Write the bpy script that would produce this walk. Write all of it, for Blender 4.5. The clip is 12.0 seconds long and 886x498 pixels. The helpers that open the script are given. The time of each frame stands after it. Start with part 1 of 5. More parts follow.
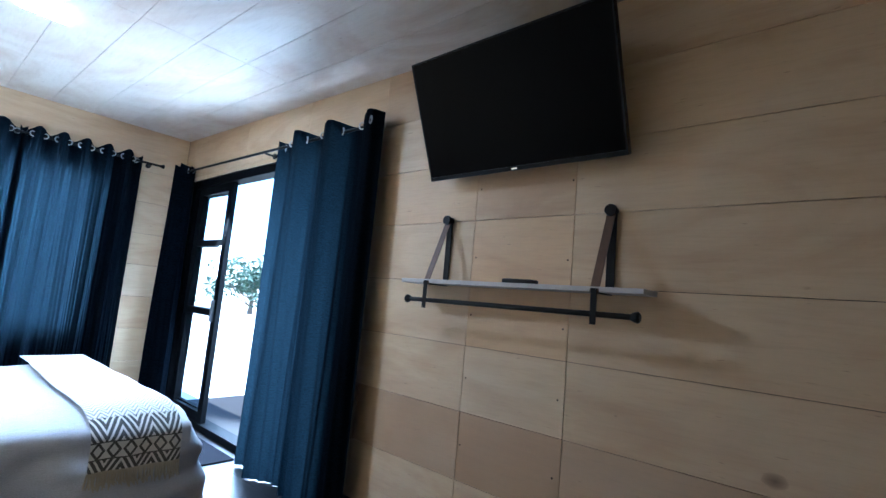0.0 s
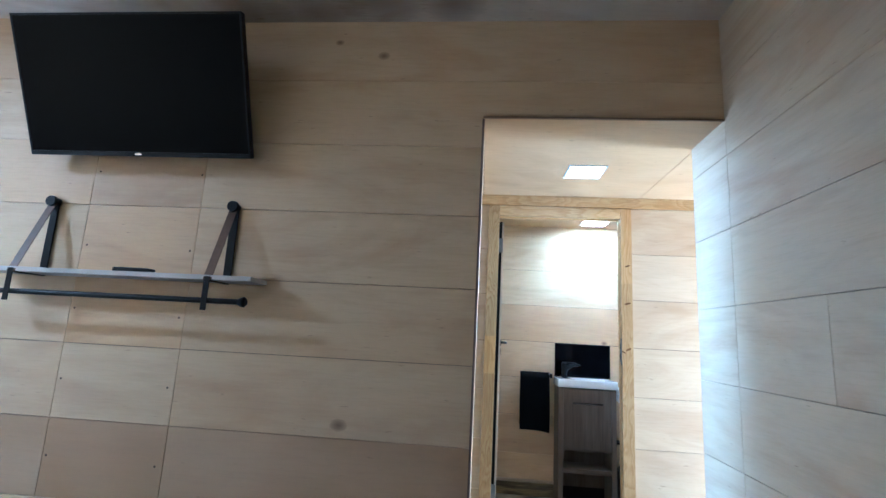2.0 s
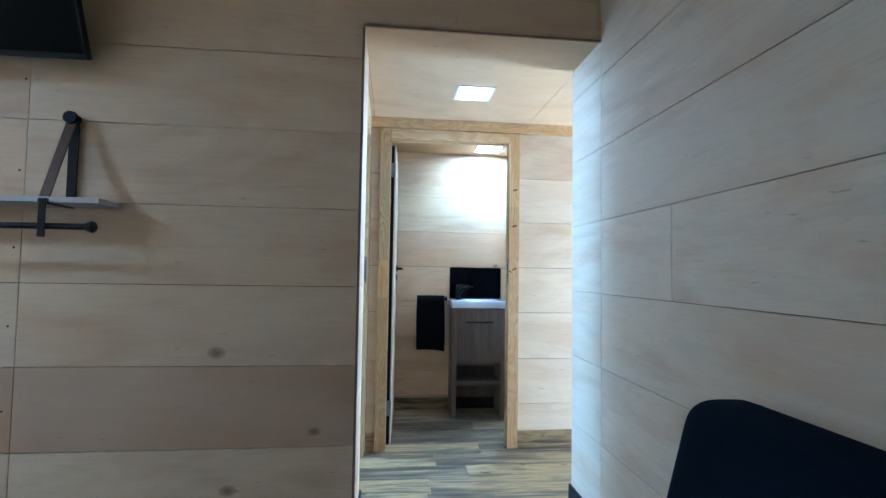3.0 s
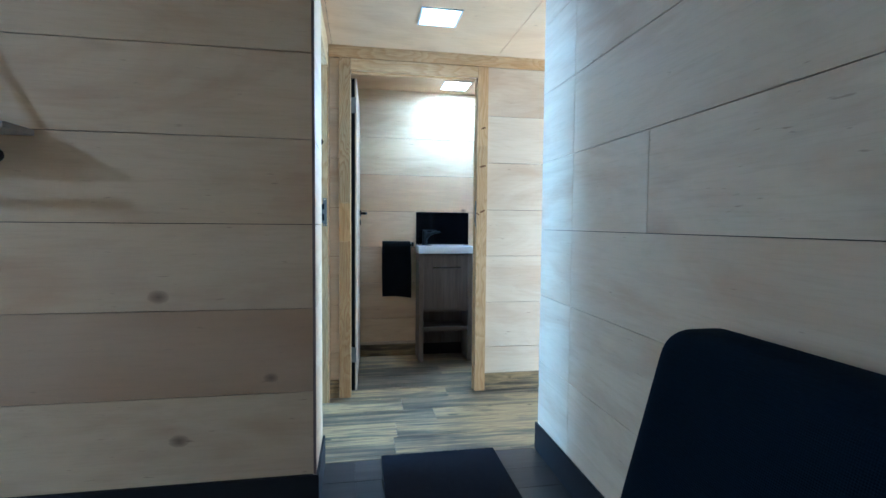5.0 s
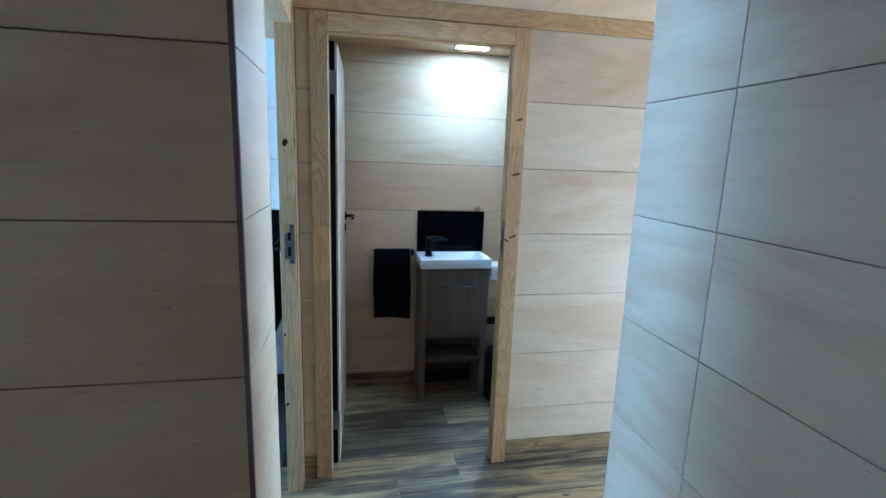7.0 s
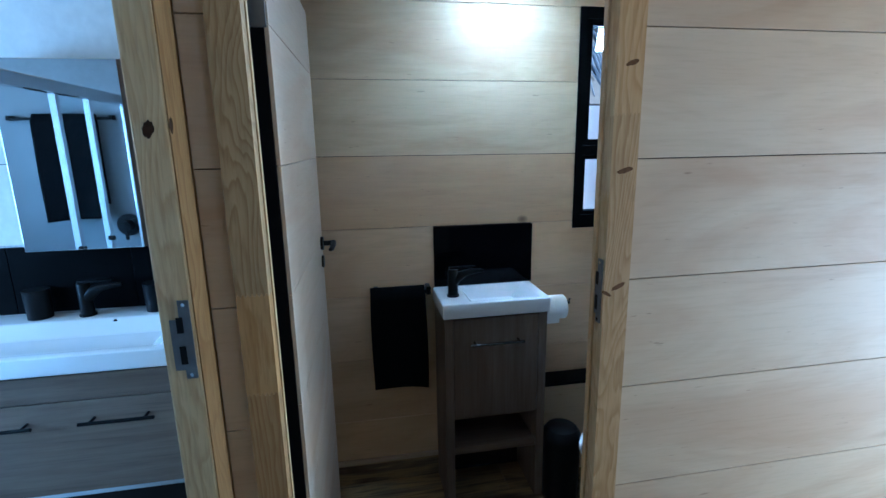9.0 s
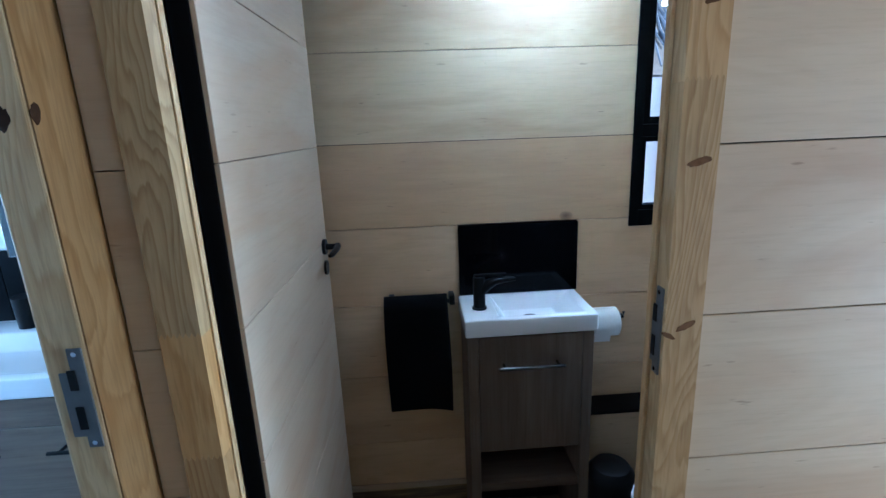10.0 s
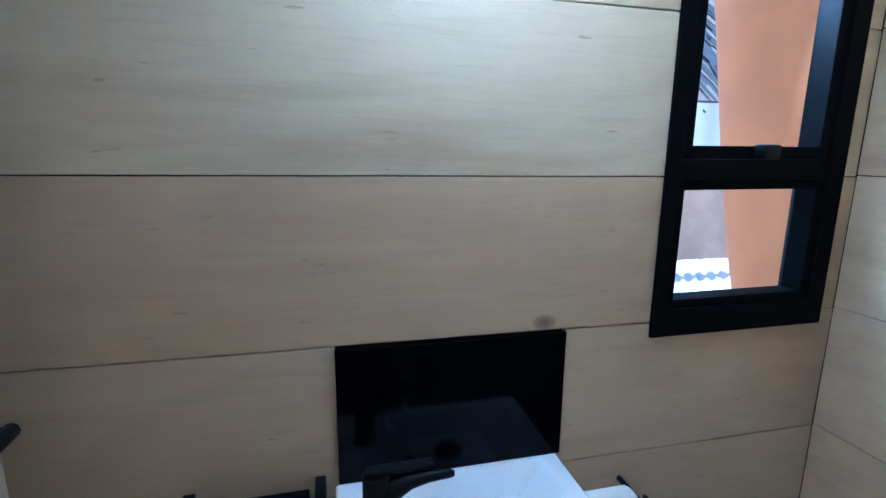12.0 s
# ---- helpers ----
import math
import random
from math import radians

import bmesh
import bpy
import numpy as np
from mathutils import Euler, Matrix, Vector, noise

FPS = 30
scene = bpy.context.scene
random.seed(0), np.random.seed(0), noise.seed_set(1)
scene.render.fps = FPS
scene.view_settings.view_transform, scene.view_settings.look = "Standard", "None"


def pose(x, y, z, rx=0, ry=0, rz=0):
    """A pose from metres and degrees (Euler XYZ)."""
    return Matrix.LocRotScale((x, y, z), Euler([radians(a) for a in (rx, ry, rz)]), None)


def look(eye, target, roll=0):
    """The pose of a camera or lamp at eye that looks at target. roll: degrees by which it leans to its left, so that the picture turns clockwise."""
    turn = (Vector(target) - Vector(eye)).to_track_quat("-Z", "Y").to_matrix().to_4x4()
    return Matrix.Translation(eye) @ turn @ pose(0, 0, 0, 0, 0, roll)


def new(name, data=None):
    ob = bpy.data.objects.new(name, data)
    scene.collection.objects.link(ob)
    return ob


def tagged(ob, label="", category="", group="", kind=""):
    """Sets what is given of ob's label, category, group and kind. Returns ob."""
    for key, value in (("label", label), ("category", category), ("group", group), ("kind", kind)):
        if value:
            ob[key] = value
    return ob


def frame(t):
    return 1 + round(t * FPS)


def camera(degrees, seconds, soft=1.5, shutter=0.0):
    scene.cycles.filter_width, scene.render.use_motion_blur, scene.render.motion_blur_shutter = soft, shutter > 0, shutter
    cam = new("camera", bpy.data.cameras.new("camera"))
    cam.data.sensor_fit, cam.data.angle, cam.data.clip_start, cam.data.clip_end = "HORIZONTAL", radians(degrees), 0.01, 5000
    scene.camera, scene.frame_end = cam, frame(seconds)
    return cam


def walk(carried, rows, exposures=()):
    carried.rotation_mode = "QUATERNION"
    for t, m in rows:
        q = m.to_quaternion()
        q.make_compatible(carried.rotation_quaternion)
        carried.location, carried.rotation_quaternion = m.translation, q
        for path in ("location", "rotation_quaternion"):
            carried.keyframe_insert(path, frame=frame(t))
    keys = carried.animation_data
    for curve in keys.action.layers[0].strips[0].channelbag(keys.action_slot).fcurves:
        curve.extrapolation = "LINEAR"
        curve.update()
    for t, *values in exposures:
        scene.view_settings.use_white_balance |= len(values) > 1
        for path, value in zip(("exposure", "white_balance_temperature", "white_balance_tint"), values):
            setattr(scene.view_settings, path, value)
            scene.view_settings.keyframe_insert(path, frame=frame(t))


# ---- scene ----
cam = camera(85.7, 12.0)
PATH = [
    (0, (0.567, 0.349, 1.303), (-0.751, 1.837, 1.53), 5.1),
    (0.5, (0.658, 0.251, 1.289), (-0.494, 1.849, 1.637), 7.1),
    (1, (0.711, 0.205, 1.276), (-0.137, 1.953, 1.753), 7.5),
    (1.5, (0.821, 0.217, 1.266), (0.312, 2.092, 1.742), 6.6),
    (2, (0.936, 0.242, 1.228), (0.755, 2.202, 1.581), 3.1),
    (2.5, (1.0, 0.251, 1.203), (1.046, 2.236, 1.436), 1.4),
    (3, (1.04, 0.276, 1.174), (1.25, 2.263, 1.268), 0.9),
    (3.2, (1.045, 0.29, 1.153), (1.31, 2.272, 1.191), 1.1),
    (5, (1.074, 0.402, 1.11), (1.417, 2.37, 1.007), 0.5),
    (5.5, (1.091, 0.624, 1.093), (1.418, 2.591, 0.931), 0.2),
    (6, (1.103, 0.925, 1.151), (1.449, 2.884, 0.941), 0.5),
    (6.5, (1.111, 1.123, 1.388), (1.486, 3.063, 1.08), 1.1),
    (7, (1.109, 1.311, 1.555), (1.488, 3.239, 1.181), 1.9),
    (7.2, (1.088, 1.425, 1.584), (1.483, 3.346, 1.194), 2.1),
    (8.8, (1.201, 2.280, 1.572), (1.556, 4.204, 1.157), -0.8),
    (9, (1.223, 2.382, 1.560), (1.564, 4.305, 1.132), -1.0),
    (9.5, (1.324, 2.541, 1.541), (1.650, 4.460, 1.081), -1.9),
    (10, (1.394, 2.682, 1.562), (1.493, 4.618, 1.071), -2.4),
    (10.5, (1.412, 2.840, 1.536), (1.417, 4.770, 1.014), -2.2),
    (11, (1.421, 3.091, 1.473), (1.517, 5.019, 0.949), -1.2),
    (11.5, (1.478, 3.346, 1.513), (1.766, 5.269, 1.047), -0.6),
    (12, (1.542, 3.581, 1.557), (1.995, 5.487, 1.156), 0.4),
]
EXPOSURES = [(0.0, 2.7, 4420, 3), (1.0, 3.22, 4150, 0), (2.0, 3.2, 4110, 0), (3.2, 2.92, 3950, -3), (5.5, 2.76, 3940, -4), (7.2, 2.07, 3950, -3), (9.0, 1.48, 4030, -2), (10.0, 1.62, 4220, 1), (11.0, 1.72, 4310, 1), (12.0, 1.62, 4060, 3)]
walk(cam, [(t, look(eye, target, roll)) for t, eye, target, roll in PATH], EXPOSURES)

# ---- world, sun and large lights ----
world = bpy.data.worlds.new("world")
scene.world = world
world.use_nodes = True
wn = world.node_tree
sky = wn.nodes.new("ShaderNodeTexSky")
sky.sky_type, sky.sun_disc = "NISHITA", False
sky.sun_elevation, sky.sun_rotation = radians(69.3), radians(97.4)
wn.links.new(sky.outputs[0], wn.nodes["Background"].inputs[0])
wn.nodes["Background"].inputs[1].default_value = 0.15
sun = new("sun", bpy.data.lights.new("sun", "SUN"))
sun.data.energy, sun.data.angle, sun.data.color = 4.0, radians(0.5), (1.0, 0.95, 0.88)
sun.matrix_world = look((0, 0, 0), (-0.35, 0.045, -0.935))


def window_light(name, eye, target, w, h, watts, colour):
    lamp = new(name, bpy.data.lights.new(name, "AREA"))
    lamp.data.shape, lamp.data.size, lamp.data.size_y = "RECTANGLE", w, h
    lamp.data.energy, lamp.data.color = watts, colour
    lamp.matrix_world = look(eye, target)
    return lamp


DAY = (0.92, 0.96, 1.0)
window_light("slider_daylight", (-3.55, 2.72, 1.05), (-2.4, 0, 0.2), 1.3, 1.8, 37, DAY)
window_light("bedroom_window_daylight", (-5.25, 0.775, 1.5), (0, 0.775, 1.2), 1.6, 1.5, 31, DAY)
window_light("passage_daylight", (4.28, 3.0, 0.75), (0, 3.25, 0.55), 0.6, 1.2, 18, (0.93, 0.97, 1.0))
window_light("bath_daylight", (-1.55, 3.5, 1.5), (0.25, 4.4, 1.75), 1.1, 1.0, 17.0, (0.60, 0.79, 1.0))
window_light("toilet_window_daylight", (2.45, 4.52, 2.03), (2.39, 3.52, 1.70), 0.24, 0.14, 7, (0.86, 0.93, 1.0))

# ---- materials ----


class Nodes:
    """A node material in short: Principled surface plus small helpers."""

    def __init__(self, name):
        self.mat = bpy.data.materials.new(name)
        self.mat.use_nodes = True
        self.t = self.mat.node_tree
        self.bsdf = self.t.nodes["Principled BSDF"]
        self.out = self.t.nodes["Material Output"]

    def add(self, kind):
        return self.t.nodes.new(kind)

    def link(self, a, b):
        self.t.links.new(a, b)

    def put(self, socket, value):
        if isinstance(value, bpy.types.NodeSocket):
            self.link(value, socket)
        else:
            socket.default_value = value

    def vector(self, op):
        n = self.add("ShaderNodeVectorMath")
        n.operation = op
        return n

    def wave(self, axis, profile="SIN"):
        n = self.add("ShaderNodeTexWave")
        n.wave_type, n.bands_direction, n.wave_profile = "BANDS", axis, profile
        return n

    def math(self, op, a, b=0.0, c=0.0, clamp=False):
        n = self.add("ShaderNodeMath")
        n.operation, n.use_clamp = op, clamp
        for i, v in enumerate((a, b, c)):
            self.put(n.inputs[i], v)
        return n.outputs[0]

    def coords(self, scale=(1, 1, 1), shuffle=True, kind="Object"):
        tc = self.add("ShaderNodeTexCoord")
        vec = tc.outputs[kind]
        if shuffle:
            info = self.add("ShaderNodeObjectInfo")
            off = self.vector("SCALE")
            off.inputs[0].default_value = (37.0, 11.0, 53.0)
            self.link(info.outputs["Random"], off.inputs["Scale"])
            sm = self.vector("ADD")
            self.link(vec, sm.inputs[0])
            self.link(off.outputs[0], sm.inputs[1])
            vec = sm.outputs[0]
        mp = self.add("ShaderNodeMapping")
        mp.inputs["Scale"].default_value = scale
        self.link(vec, mp.inputs["Vector"])
        return mp.outputs[0]

    def noise(self, vec, scale, detail=4.0, rough=0.55, distortion=0.0):
        n = self.add("ShaderNodeTexNoise")
        n.inputs["Scale"].default_value, n.inputs["Detail"].default_value = scale, detail
        n.inputs["Roughness"].default_value, n.inputs["Distortion"].default_value = rough, distortion
        self.link(vec, n.inputs["Vector"])
        return n.outputs["Fac"]

    def ramp(self, fac, *stops):
        n = self.add("ShaderNodeValToRGB")
        els = n.color_ramp.elements
        while len(els) < len(stops):
            els.new(0.5)
        for e, (p, c) in zip(els, stops):
            e.position, e.color = p, (*c, 1) if len(c) == 3 else c
        self.link(fac, n.inputs[0])
        return n.outputs[0]

    def mix(self, fac, a, b, blend="MIX"):
        n = self.add("ShaderNodeMix")
        n.data_type, n.blend_type = "RGBA", blend
        self.put(n.inputs[0], fac)
        for k, v in ((6, a), (7, b)):
            if isinstance(v, tuple):
                n.inputs[k].default_value = (*v, 1)
            else:
                self.link(v, n.inputs[k])
        return n.outputs[2]

    def bump(self, height, strength=0.2, distance=0.002):
        n = self.add("ShaderNodeBump")
        n.inputs["Strength"].default_value, n.inputs["Distance"].default_value = strength, distance
        self.link(height, n.inputs["Height"])
        self.link(n.outputs[0], self.bsdf.inputs["Normal"])

    def done(self, colour=None, rough=None, metal=None, spec=None):
        for k, v in (("Base Color", colour), ("Roughness", rough), ("Metallic", metal), ("Specular IOR Level", spec)):
            if v is not None:
                if isinstance(v, tuple):
                    v = (*v, 1)
                self.put(self.bsdf.inputs[k], v)
        return self.mat


def plain(name, colour, rough=0.5, metal=0.0, vary=0.12, scale=30.0, bump=0.08, spec=0.4):
    m = Nodes(name)
    v = m.coords(shuffle=True)
    a, b = m.noise(v, scale, 5), m.noise(v, scale / 9, 3)
    dark = tuple(c * (1 - vary) for c in colour)
    lite = tuple(min(1, c * (1 + vary)) for c in colour)
    col = m.ramp(m.math("ADD", m.math("MULTIPLY", a, 0.4), m.math("MULTIPLY", b, 0.6)), (0.3, dark), (0.7, lite))
    m.bump(a, bump, 0.001)
    r = m.math("ADD", m.math("MULTIPLY", b, 0.16), rough - 0.08)
    return m.done(col, r, metal, spec)


def ply(name, tones, knots=(), spot_depth=0.8, oil=(1.0, 0.965, 0.86)):
    """Limewashed plywood boards: broad cloudy figure along the board, fine grain, board-to-board tone."""
    m = Nodes(name)
    info = m.add("ShaderNodeObjectInfo")
    base = m.ramp(info.outputs["Random"], *tones)
    cloud = m.noise(m.coords((0.55, 1, 1.9)), 1.6, 4, 0.55, 1.8)
    streak = m.noise(m.coords((0.5, 1, 3.0)), 2.1, 3.5, 0.55, 1.6)
    grain = m.noise(m.coords((3.0, 30, 48.0)), 2.2, 6, 0.7)
    wash = m.noise(m.coords((1.0, 1, 1.5)), 1.1, 3, 0.5, 0.4)
    col = m.mix(m.math("MULTIPLY", m.ramp(cloud, (0.45, (0, 0, 0)), (0.66, (1, 1, 1))), 0.46), base, (0.40, 0.25, 0.145))
    col = m.mix(m.math("MULTIPLY", m.ramp(streak, (0.50, (0, 0, 0)), (0.76, (1, 1, 1))), 0.30), col, (0.31, 0.19, 0.11))
    col = m.mix(m.math("MULTIPLY", m.ramp(wash, (0.40, (0, 0, 0)), (0.75, (1, 1, 1))), 0.28), col, (0.64, 0.54, 0.43))
    col = m.mix(m.math("MULTIPLY", m.ramp(grain, (0.48, (0, 0, 0)), (0.72, (1, 1, 1))), 0.16), col, (0.25, 0.17, 0.10))
    flecks = m.noise(m.coords((9.0, 30, 58.0)), 1.6, 2, 0.5)
    col = m.mix(m.math("MULTIPLY", m.ramp(flecks, (0.72, (0, 0, 0)), (0.79, (1, 1, 1))), 0.5), col, (0.17, 0.11, 0.075))
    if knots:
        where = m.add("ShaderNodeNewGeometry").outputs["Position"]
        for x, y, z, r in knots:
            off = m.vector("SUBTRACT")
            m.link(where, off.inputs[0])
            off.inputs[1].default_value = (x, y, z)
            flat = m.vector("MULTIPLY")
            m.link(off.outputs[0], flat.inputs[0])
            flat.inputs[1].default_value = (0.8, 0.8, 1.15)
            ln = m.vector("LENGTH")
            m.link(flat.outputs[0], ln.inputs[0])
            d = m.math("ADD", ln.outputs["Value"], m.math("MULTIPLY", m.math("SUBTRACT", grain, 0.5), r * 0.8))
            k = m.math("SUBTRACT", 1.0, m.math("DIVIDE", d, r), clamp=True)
            col = m.mix(m.math("MULTIPLY", m.math("POWER", k, 0.55), spot_depth), col, (0.10, 0.06, 0.04))
    col = m.mix(1.0, col, oil, "MULTIPLY")
    m.bump(m.math("ADD", grain, m.math("MULTIPLY", streak, 0.6)), 0.10, 0.0012)
    return m.done(col, m.math("ADD", m.math("MULTIPLY", cloud, 0.2), 0.46), 0.0, 0.35)


TONES = [(0.0, (0.545, 0.405, 0.262)), (0.3, (0.585, 0.455, 0.31)), (0.5, (0.50, 0.355, 0.225)), (0.7, (0.56, 0.425, 0.28)), (1.0, (0.53, 0.39, 0.25))]
PLY = ply("limewashed_plywood", TONES, ((0.355, 2.27, 0.837, 0.030), (0.742, 2.27, 0.523, 0.022), (0.42, 2.27, 2.51, 0.024), (0.20, 2.27, 2.58, 0.018), (1.945, 4.405, 1.227, 0.020), (0.415, 2.27, 0.30, 0.028)))
DOOR_PLY = ply("door_plywood", [(0.0, (0.44, 0.35, 0.268)), (0.5, (0.47, 0.385, 0.30)), (1.0, (0.41, 0.32, 0.24))], ())
# four large soft dark patches along the north edge, drawn as wide knots
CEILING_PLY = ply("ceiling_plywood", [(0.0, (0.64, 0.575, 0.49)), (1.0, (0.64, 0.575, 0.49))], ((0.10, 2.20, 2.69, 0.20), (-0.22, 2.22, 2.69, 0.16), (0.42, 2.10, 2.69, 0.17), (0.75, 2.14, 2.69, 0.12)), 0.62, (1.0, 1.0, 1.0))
KNOTS = ((0.355, 2.27, 0.837, 0.030), (0.742, 2.27, 0.523, 0.022), (1.945, 4.405, 1.227, 0.020), (0.415, 2.27, 0.30, 0.028))
TAN_PLY = ply("tan_plywood", [(0.0, (0.36, 0.235, 0.138)), (0.5, (0.385, 0.255, 0.15)), (1.0, (0.335, 0.22, 0.128))], KNOTS)
CARAMEL_PLY = ply("caramel_plywood", [(0.0, (0.565, 0.39, 0.226)), (1.0, (0.585, 0.405, 0.236))], KNOTS)
HONEY_PLY = ply("honey_plywood", [(0.0, (0.62, 0.445, 0.276)), (0.5, (0.65, 0.475, 0.30)), (1.0, (0.60, 0.425, 0.26))], KNOTS)
STRAW_PLY = ply("straw_plywood", [(0.0, (0.625, 0.51, 0.345)), (1.0, (0.655, 0.535, 0.365))], ())
WHITE_PLY = ply("whitened_plywood", [(0.0, (0.595, 0.50, 0.38)), (0.5, (0.625, 0.53, 0.41)), (1.0, (0.575, 0.475, 0.355))], ())


def pine(name, along=2, tint=(0.93, 0.86, 0.74), bold=1.0):
    """Clear-oiled pine: growth rings cut along the length, amber late wood."""
    m = Nodes(name)
    sc = [6.0, 6.0, 6.0]
    sc[along] = 0.5
    v = m.coords(tuple(sc))
    warp = m.noise(v, 0.9, 3, 0.5, 0.6)
    sp = m.add("ShaderNodeSeparateXYZ")
    m.link(m.coords((1, 1, 1)), sp.inputs[0])
    across = [k for k in range(3) if k != along]
    flat = m.math("ADD", m.math("MULTIPLY", sp.outputs[across[0]], 30.0), m.math("MULTIPLY", sp.outputs[across[1]], 22.0))
    sw = [4.5, 4.5, 4.5]
    sw[along] = 1.5
    swell = m.math("MULTIPLY", m.noise(m.coords(tuple(sw)), 0.8, 2.5, 0.5, 0.6), 19.0)
    ripple = m.math("MULTIPLY", m.noise(m.coords(tuple(4 * c for c in sc)), 1.4, 4, 0.6), 1.7)
    ring = m.math("FRACT", m.math("ADD", m.math("ADD", flat, swell), ripple))
    fine = m.noise(m.coords(tuple(9 * c for c in sc)), 3.0, 4)
    col = m.ramp(ring, (0.0, (0.55, 0.415, 0.245)), (0.45, (0.51, 0.375, 0.21)), (0.76, (0.45, 0.31, 0.155)), (0.86, (0.44, 0.30, 0.145)), (1.0, (0.55, 0.415, 0.245)))
    col = m.mix(m.math("MULTIPLY", m.ramp(warp, (0.35, (0, 0, 0)), (0.65, (1, 1, 1))), 0.22), col, (0.60, 0.48, 0.30))
    col = m.mix(m.math("MULTIPLY", m.ramp(m.noise(v, 0.5, 2), (0.5, (0, 0, 0)), (0.7, (1, 1, 1))), 0.6), col, (0.44, 0.255, 0.085))
    col = m.mix(m.math("MULTIPLY", m.ramp(fine, (0.46, (0, 0, 0)), (0.70, (1, 1, 1))), 0.42), col, (0.27, 0.17, 0.08))
    if bold > 1.0:
        late = m.ramp(ring, (0.50, (0, 0, 0)), (0.82, (1, 1, 1)), (0.88, (1, 1, 1)), (1.0, (0, 0, 0)))
        fade = m.ramp(m.noise(v, 0.7, 3), (0.42, (0.05, 0.05, 0.05)), (0.62, (1, 1, 1)))
        col = m.mix(m.math("MULTIPLY", m.math("MULTIPLY", late, fade), bold - 1.0), col, (0.20, 0.115, 0.045))
    col = m.mix(1.0, col, tint, "MULTIPLY")
    m.bump(fine, 0.08, 0.0008)
    return m.done(col, 0.5, 0.0, 0.3)


PINE = pine("oiled_pine_upright", 2, (1.04, 0.97, 0.83), 1.2)
PINE_X = pine("oiled_pine_crosswise", 0, (1.04, 0.97, 0.83))
PINE_Y = pine("oiled_pine_lengthwise", 1, (1.04, 0.97, 0.83))
JAMB_PINE = pine("aged_pine_upright", 2, (0.76, 0.62, 0.43), 1.25)
GREY_PINE = pine("greyed_pine_upright", 2, (0.80, 0.73, 0.59), 1.25)
STRIPED_PINE = pine("striped_amber_pine", 2, (0.94, 0.76, 0.49), 1.7)
BROWN_PINE = pine("brown_lined_pine", 2, (0.88, 0.79, 0.63), 1.4)
CREAM_PINE = pine("cream_pine_upright", 2, (1.10, 1.02, 0.84), 1.1)
# darker copy for the post's side face: its shade is put into the tint
SHADED_PINE = pine("shaded_amber_pine", 2, (0.60, 0.46, 0.28), 1.5)


def vinyl(name, stops, rough):
    m = Nodes(name)
    info = m.add("ShaderNodeObjectInfo")
    tone = m.math("MULTIPLY", m.math("SUBTRACT", info.outputs["Random"], 0.5), 0.15)
    a = m.noise(m.coords((0.5, 9.0, 9.0)), 3.2, 6, 0.62, 0.6)
    b = m.noise(m.coords((3.0, 70.0, 70.0)), 2.0, 4, 0.6)
    c = m.noise(m.coords((1.2, 3.5, 3.5)), 1.7, 3, 0.5, 0.8)
    mixd = m.math("ADD", m.math("ADD", m.math("MULTIPLY", a, 0.62), m.math("MULTIPLY", c, 0.38)), tone)
    col = m.ramp(mixd, *stops)
    col = m.mix(m.math("MULTIPLY", m.ramp(b, (0.5, (0, 0, 0)), (0.75, (1, 1, 1))), 0.32), col, tuple(0.35 * x for x in stops[0][1]))
    knot = m.noise(m.coords((6.0, 11.0, 11.0)), 1.5, 1, 0.4)
    col = m.mix(m.math("MULTIPLY", m.ramp(knot, (0.74, (0, 0, 0)), (0.80, (1, 1, 1))), 0.85), col, tuple(0.4 * x for x in stops[0][1]))
    m.bump(m.math("ADD", a, b), 0.10, 0.001)
    return m.done(col, m.math("ADD", m.math("MULTIPLY", c, 0.15), rough), 0.0, 0.4)


FLOOR_LIGHT = vinyl("driftwood_vinyl", ((0.36, (0.034, 0.025, 0.016)), (0.43, (0.078, 0.057, 0.033)), (0.49, (0.155, 0.115, 0.063)), (0.55, (0.31, 0.215, 0.092)), (0.66, (0.095, 0.064, 0.034))), 0.30)
FLOOR_DARK = vinyl("charcoal_vinyl", ((0.30, (0.016, 0.015, 0.015)), (0.5, (0.028, 0.026, 0.026)), (0.7, (0.05, 0.046, 0.044))), 0.30)
VENEER = vinyl("grey_oak_veneer", ((0.30, (0.085, 0.058, 0.039)), (0.5, (0.135, 0.096, 0.066)), (0.7, (0.19, 0.140, 0.100))), 0.5)
JOINT = plain("dark_joint", (0.022, 0.017, 0.013), 0.9)
BLACK_TRIM = plain("black_painted_skirting", (0.018, 0.018, 0.020), 0.5, spec=0.12)
BLACK_METAL = plain("matt_black_metal", (0.007, 0.007, 0.0075), 0.38, 0.0, 0.2, 60, spec=0.12)
ALUMINIUM = plain("black_powder_coated_aluminium", (0.004, 0.0044, 0.005), 0.55, 0.0, 0.15, 80, spec=0.02)
BLACK_PLASTIC = plain("black_plastic", (0.010, 0.010, 0.011), 0.35, spec=0.12)
BLACK_PAINT = plain("black_satin_paint", (0.004, 0.004, 0.0045), 0.5, spec=0.06)
CERAMIC = plain("white_ceramic", (0.80, 0.80, 0.80), 0.10, 0.0, 0.02, 8, 0.01)
STEEL = plain("brushed_steel", (0.17, 0.168, 0.165), 0.45, 0.7, 0.15, 90)
NICKEL = plain("polished_nickel", (0.46, 0.455, 0.44), 0.35, 0.7, 0.05, 20, 0.0)
DARK_CHROME = plain("smoked_chrome", (0.10, 0.095, 0.09), 0.22, 0.9, 0.1, 40, 0.0)
CHROME = plain("chrome", (0.78, 0.78, 0.80), 0.08, 1.0, 0.04, 20, 0.0)
PAPER = plain("white_tissue_paper", (0.80, 0.79, 0.77), 0.95, 0.0, 0.05, 90, 0.3)
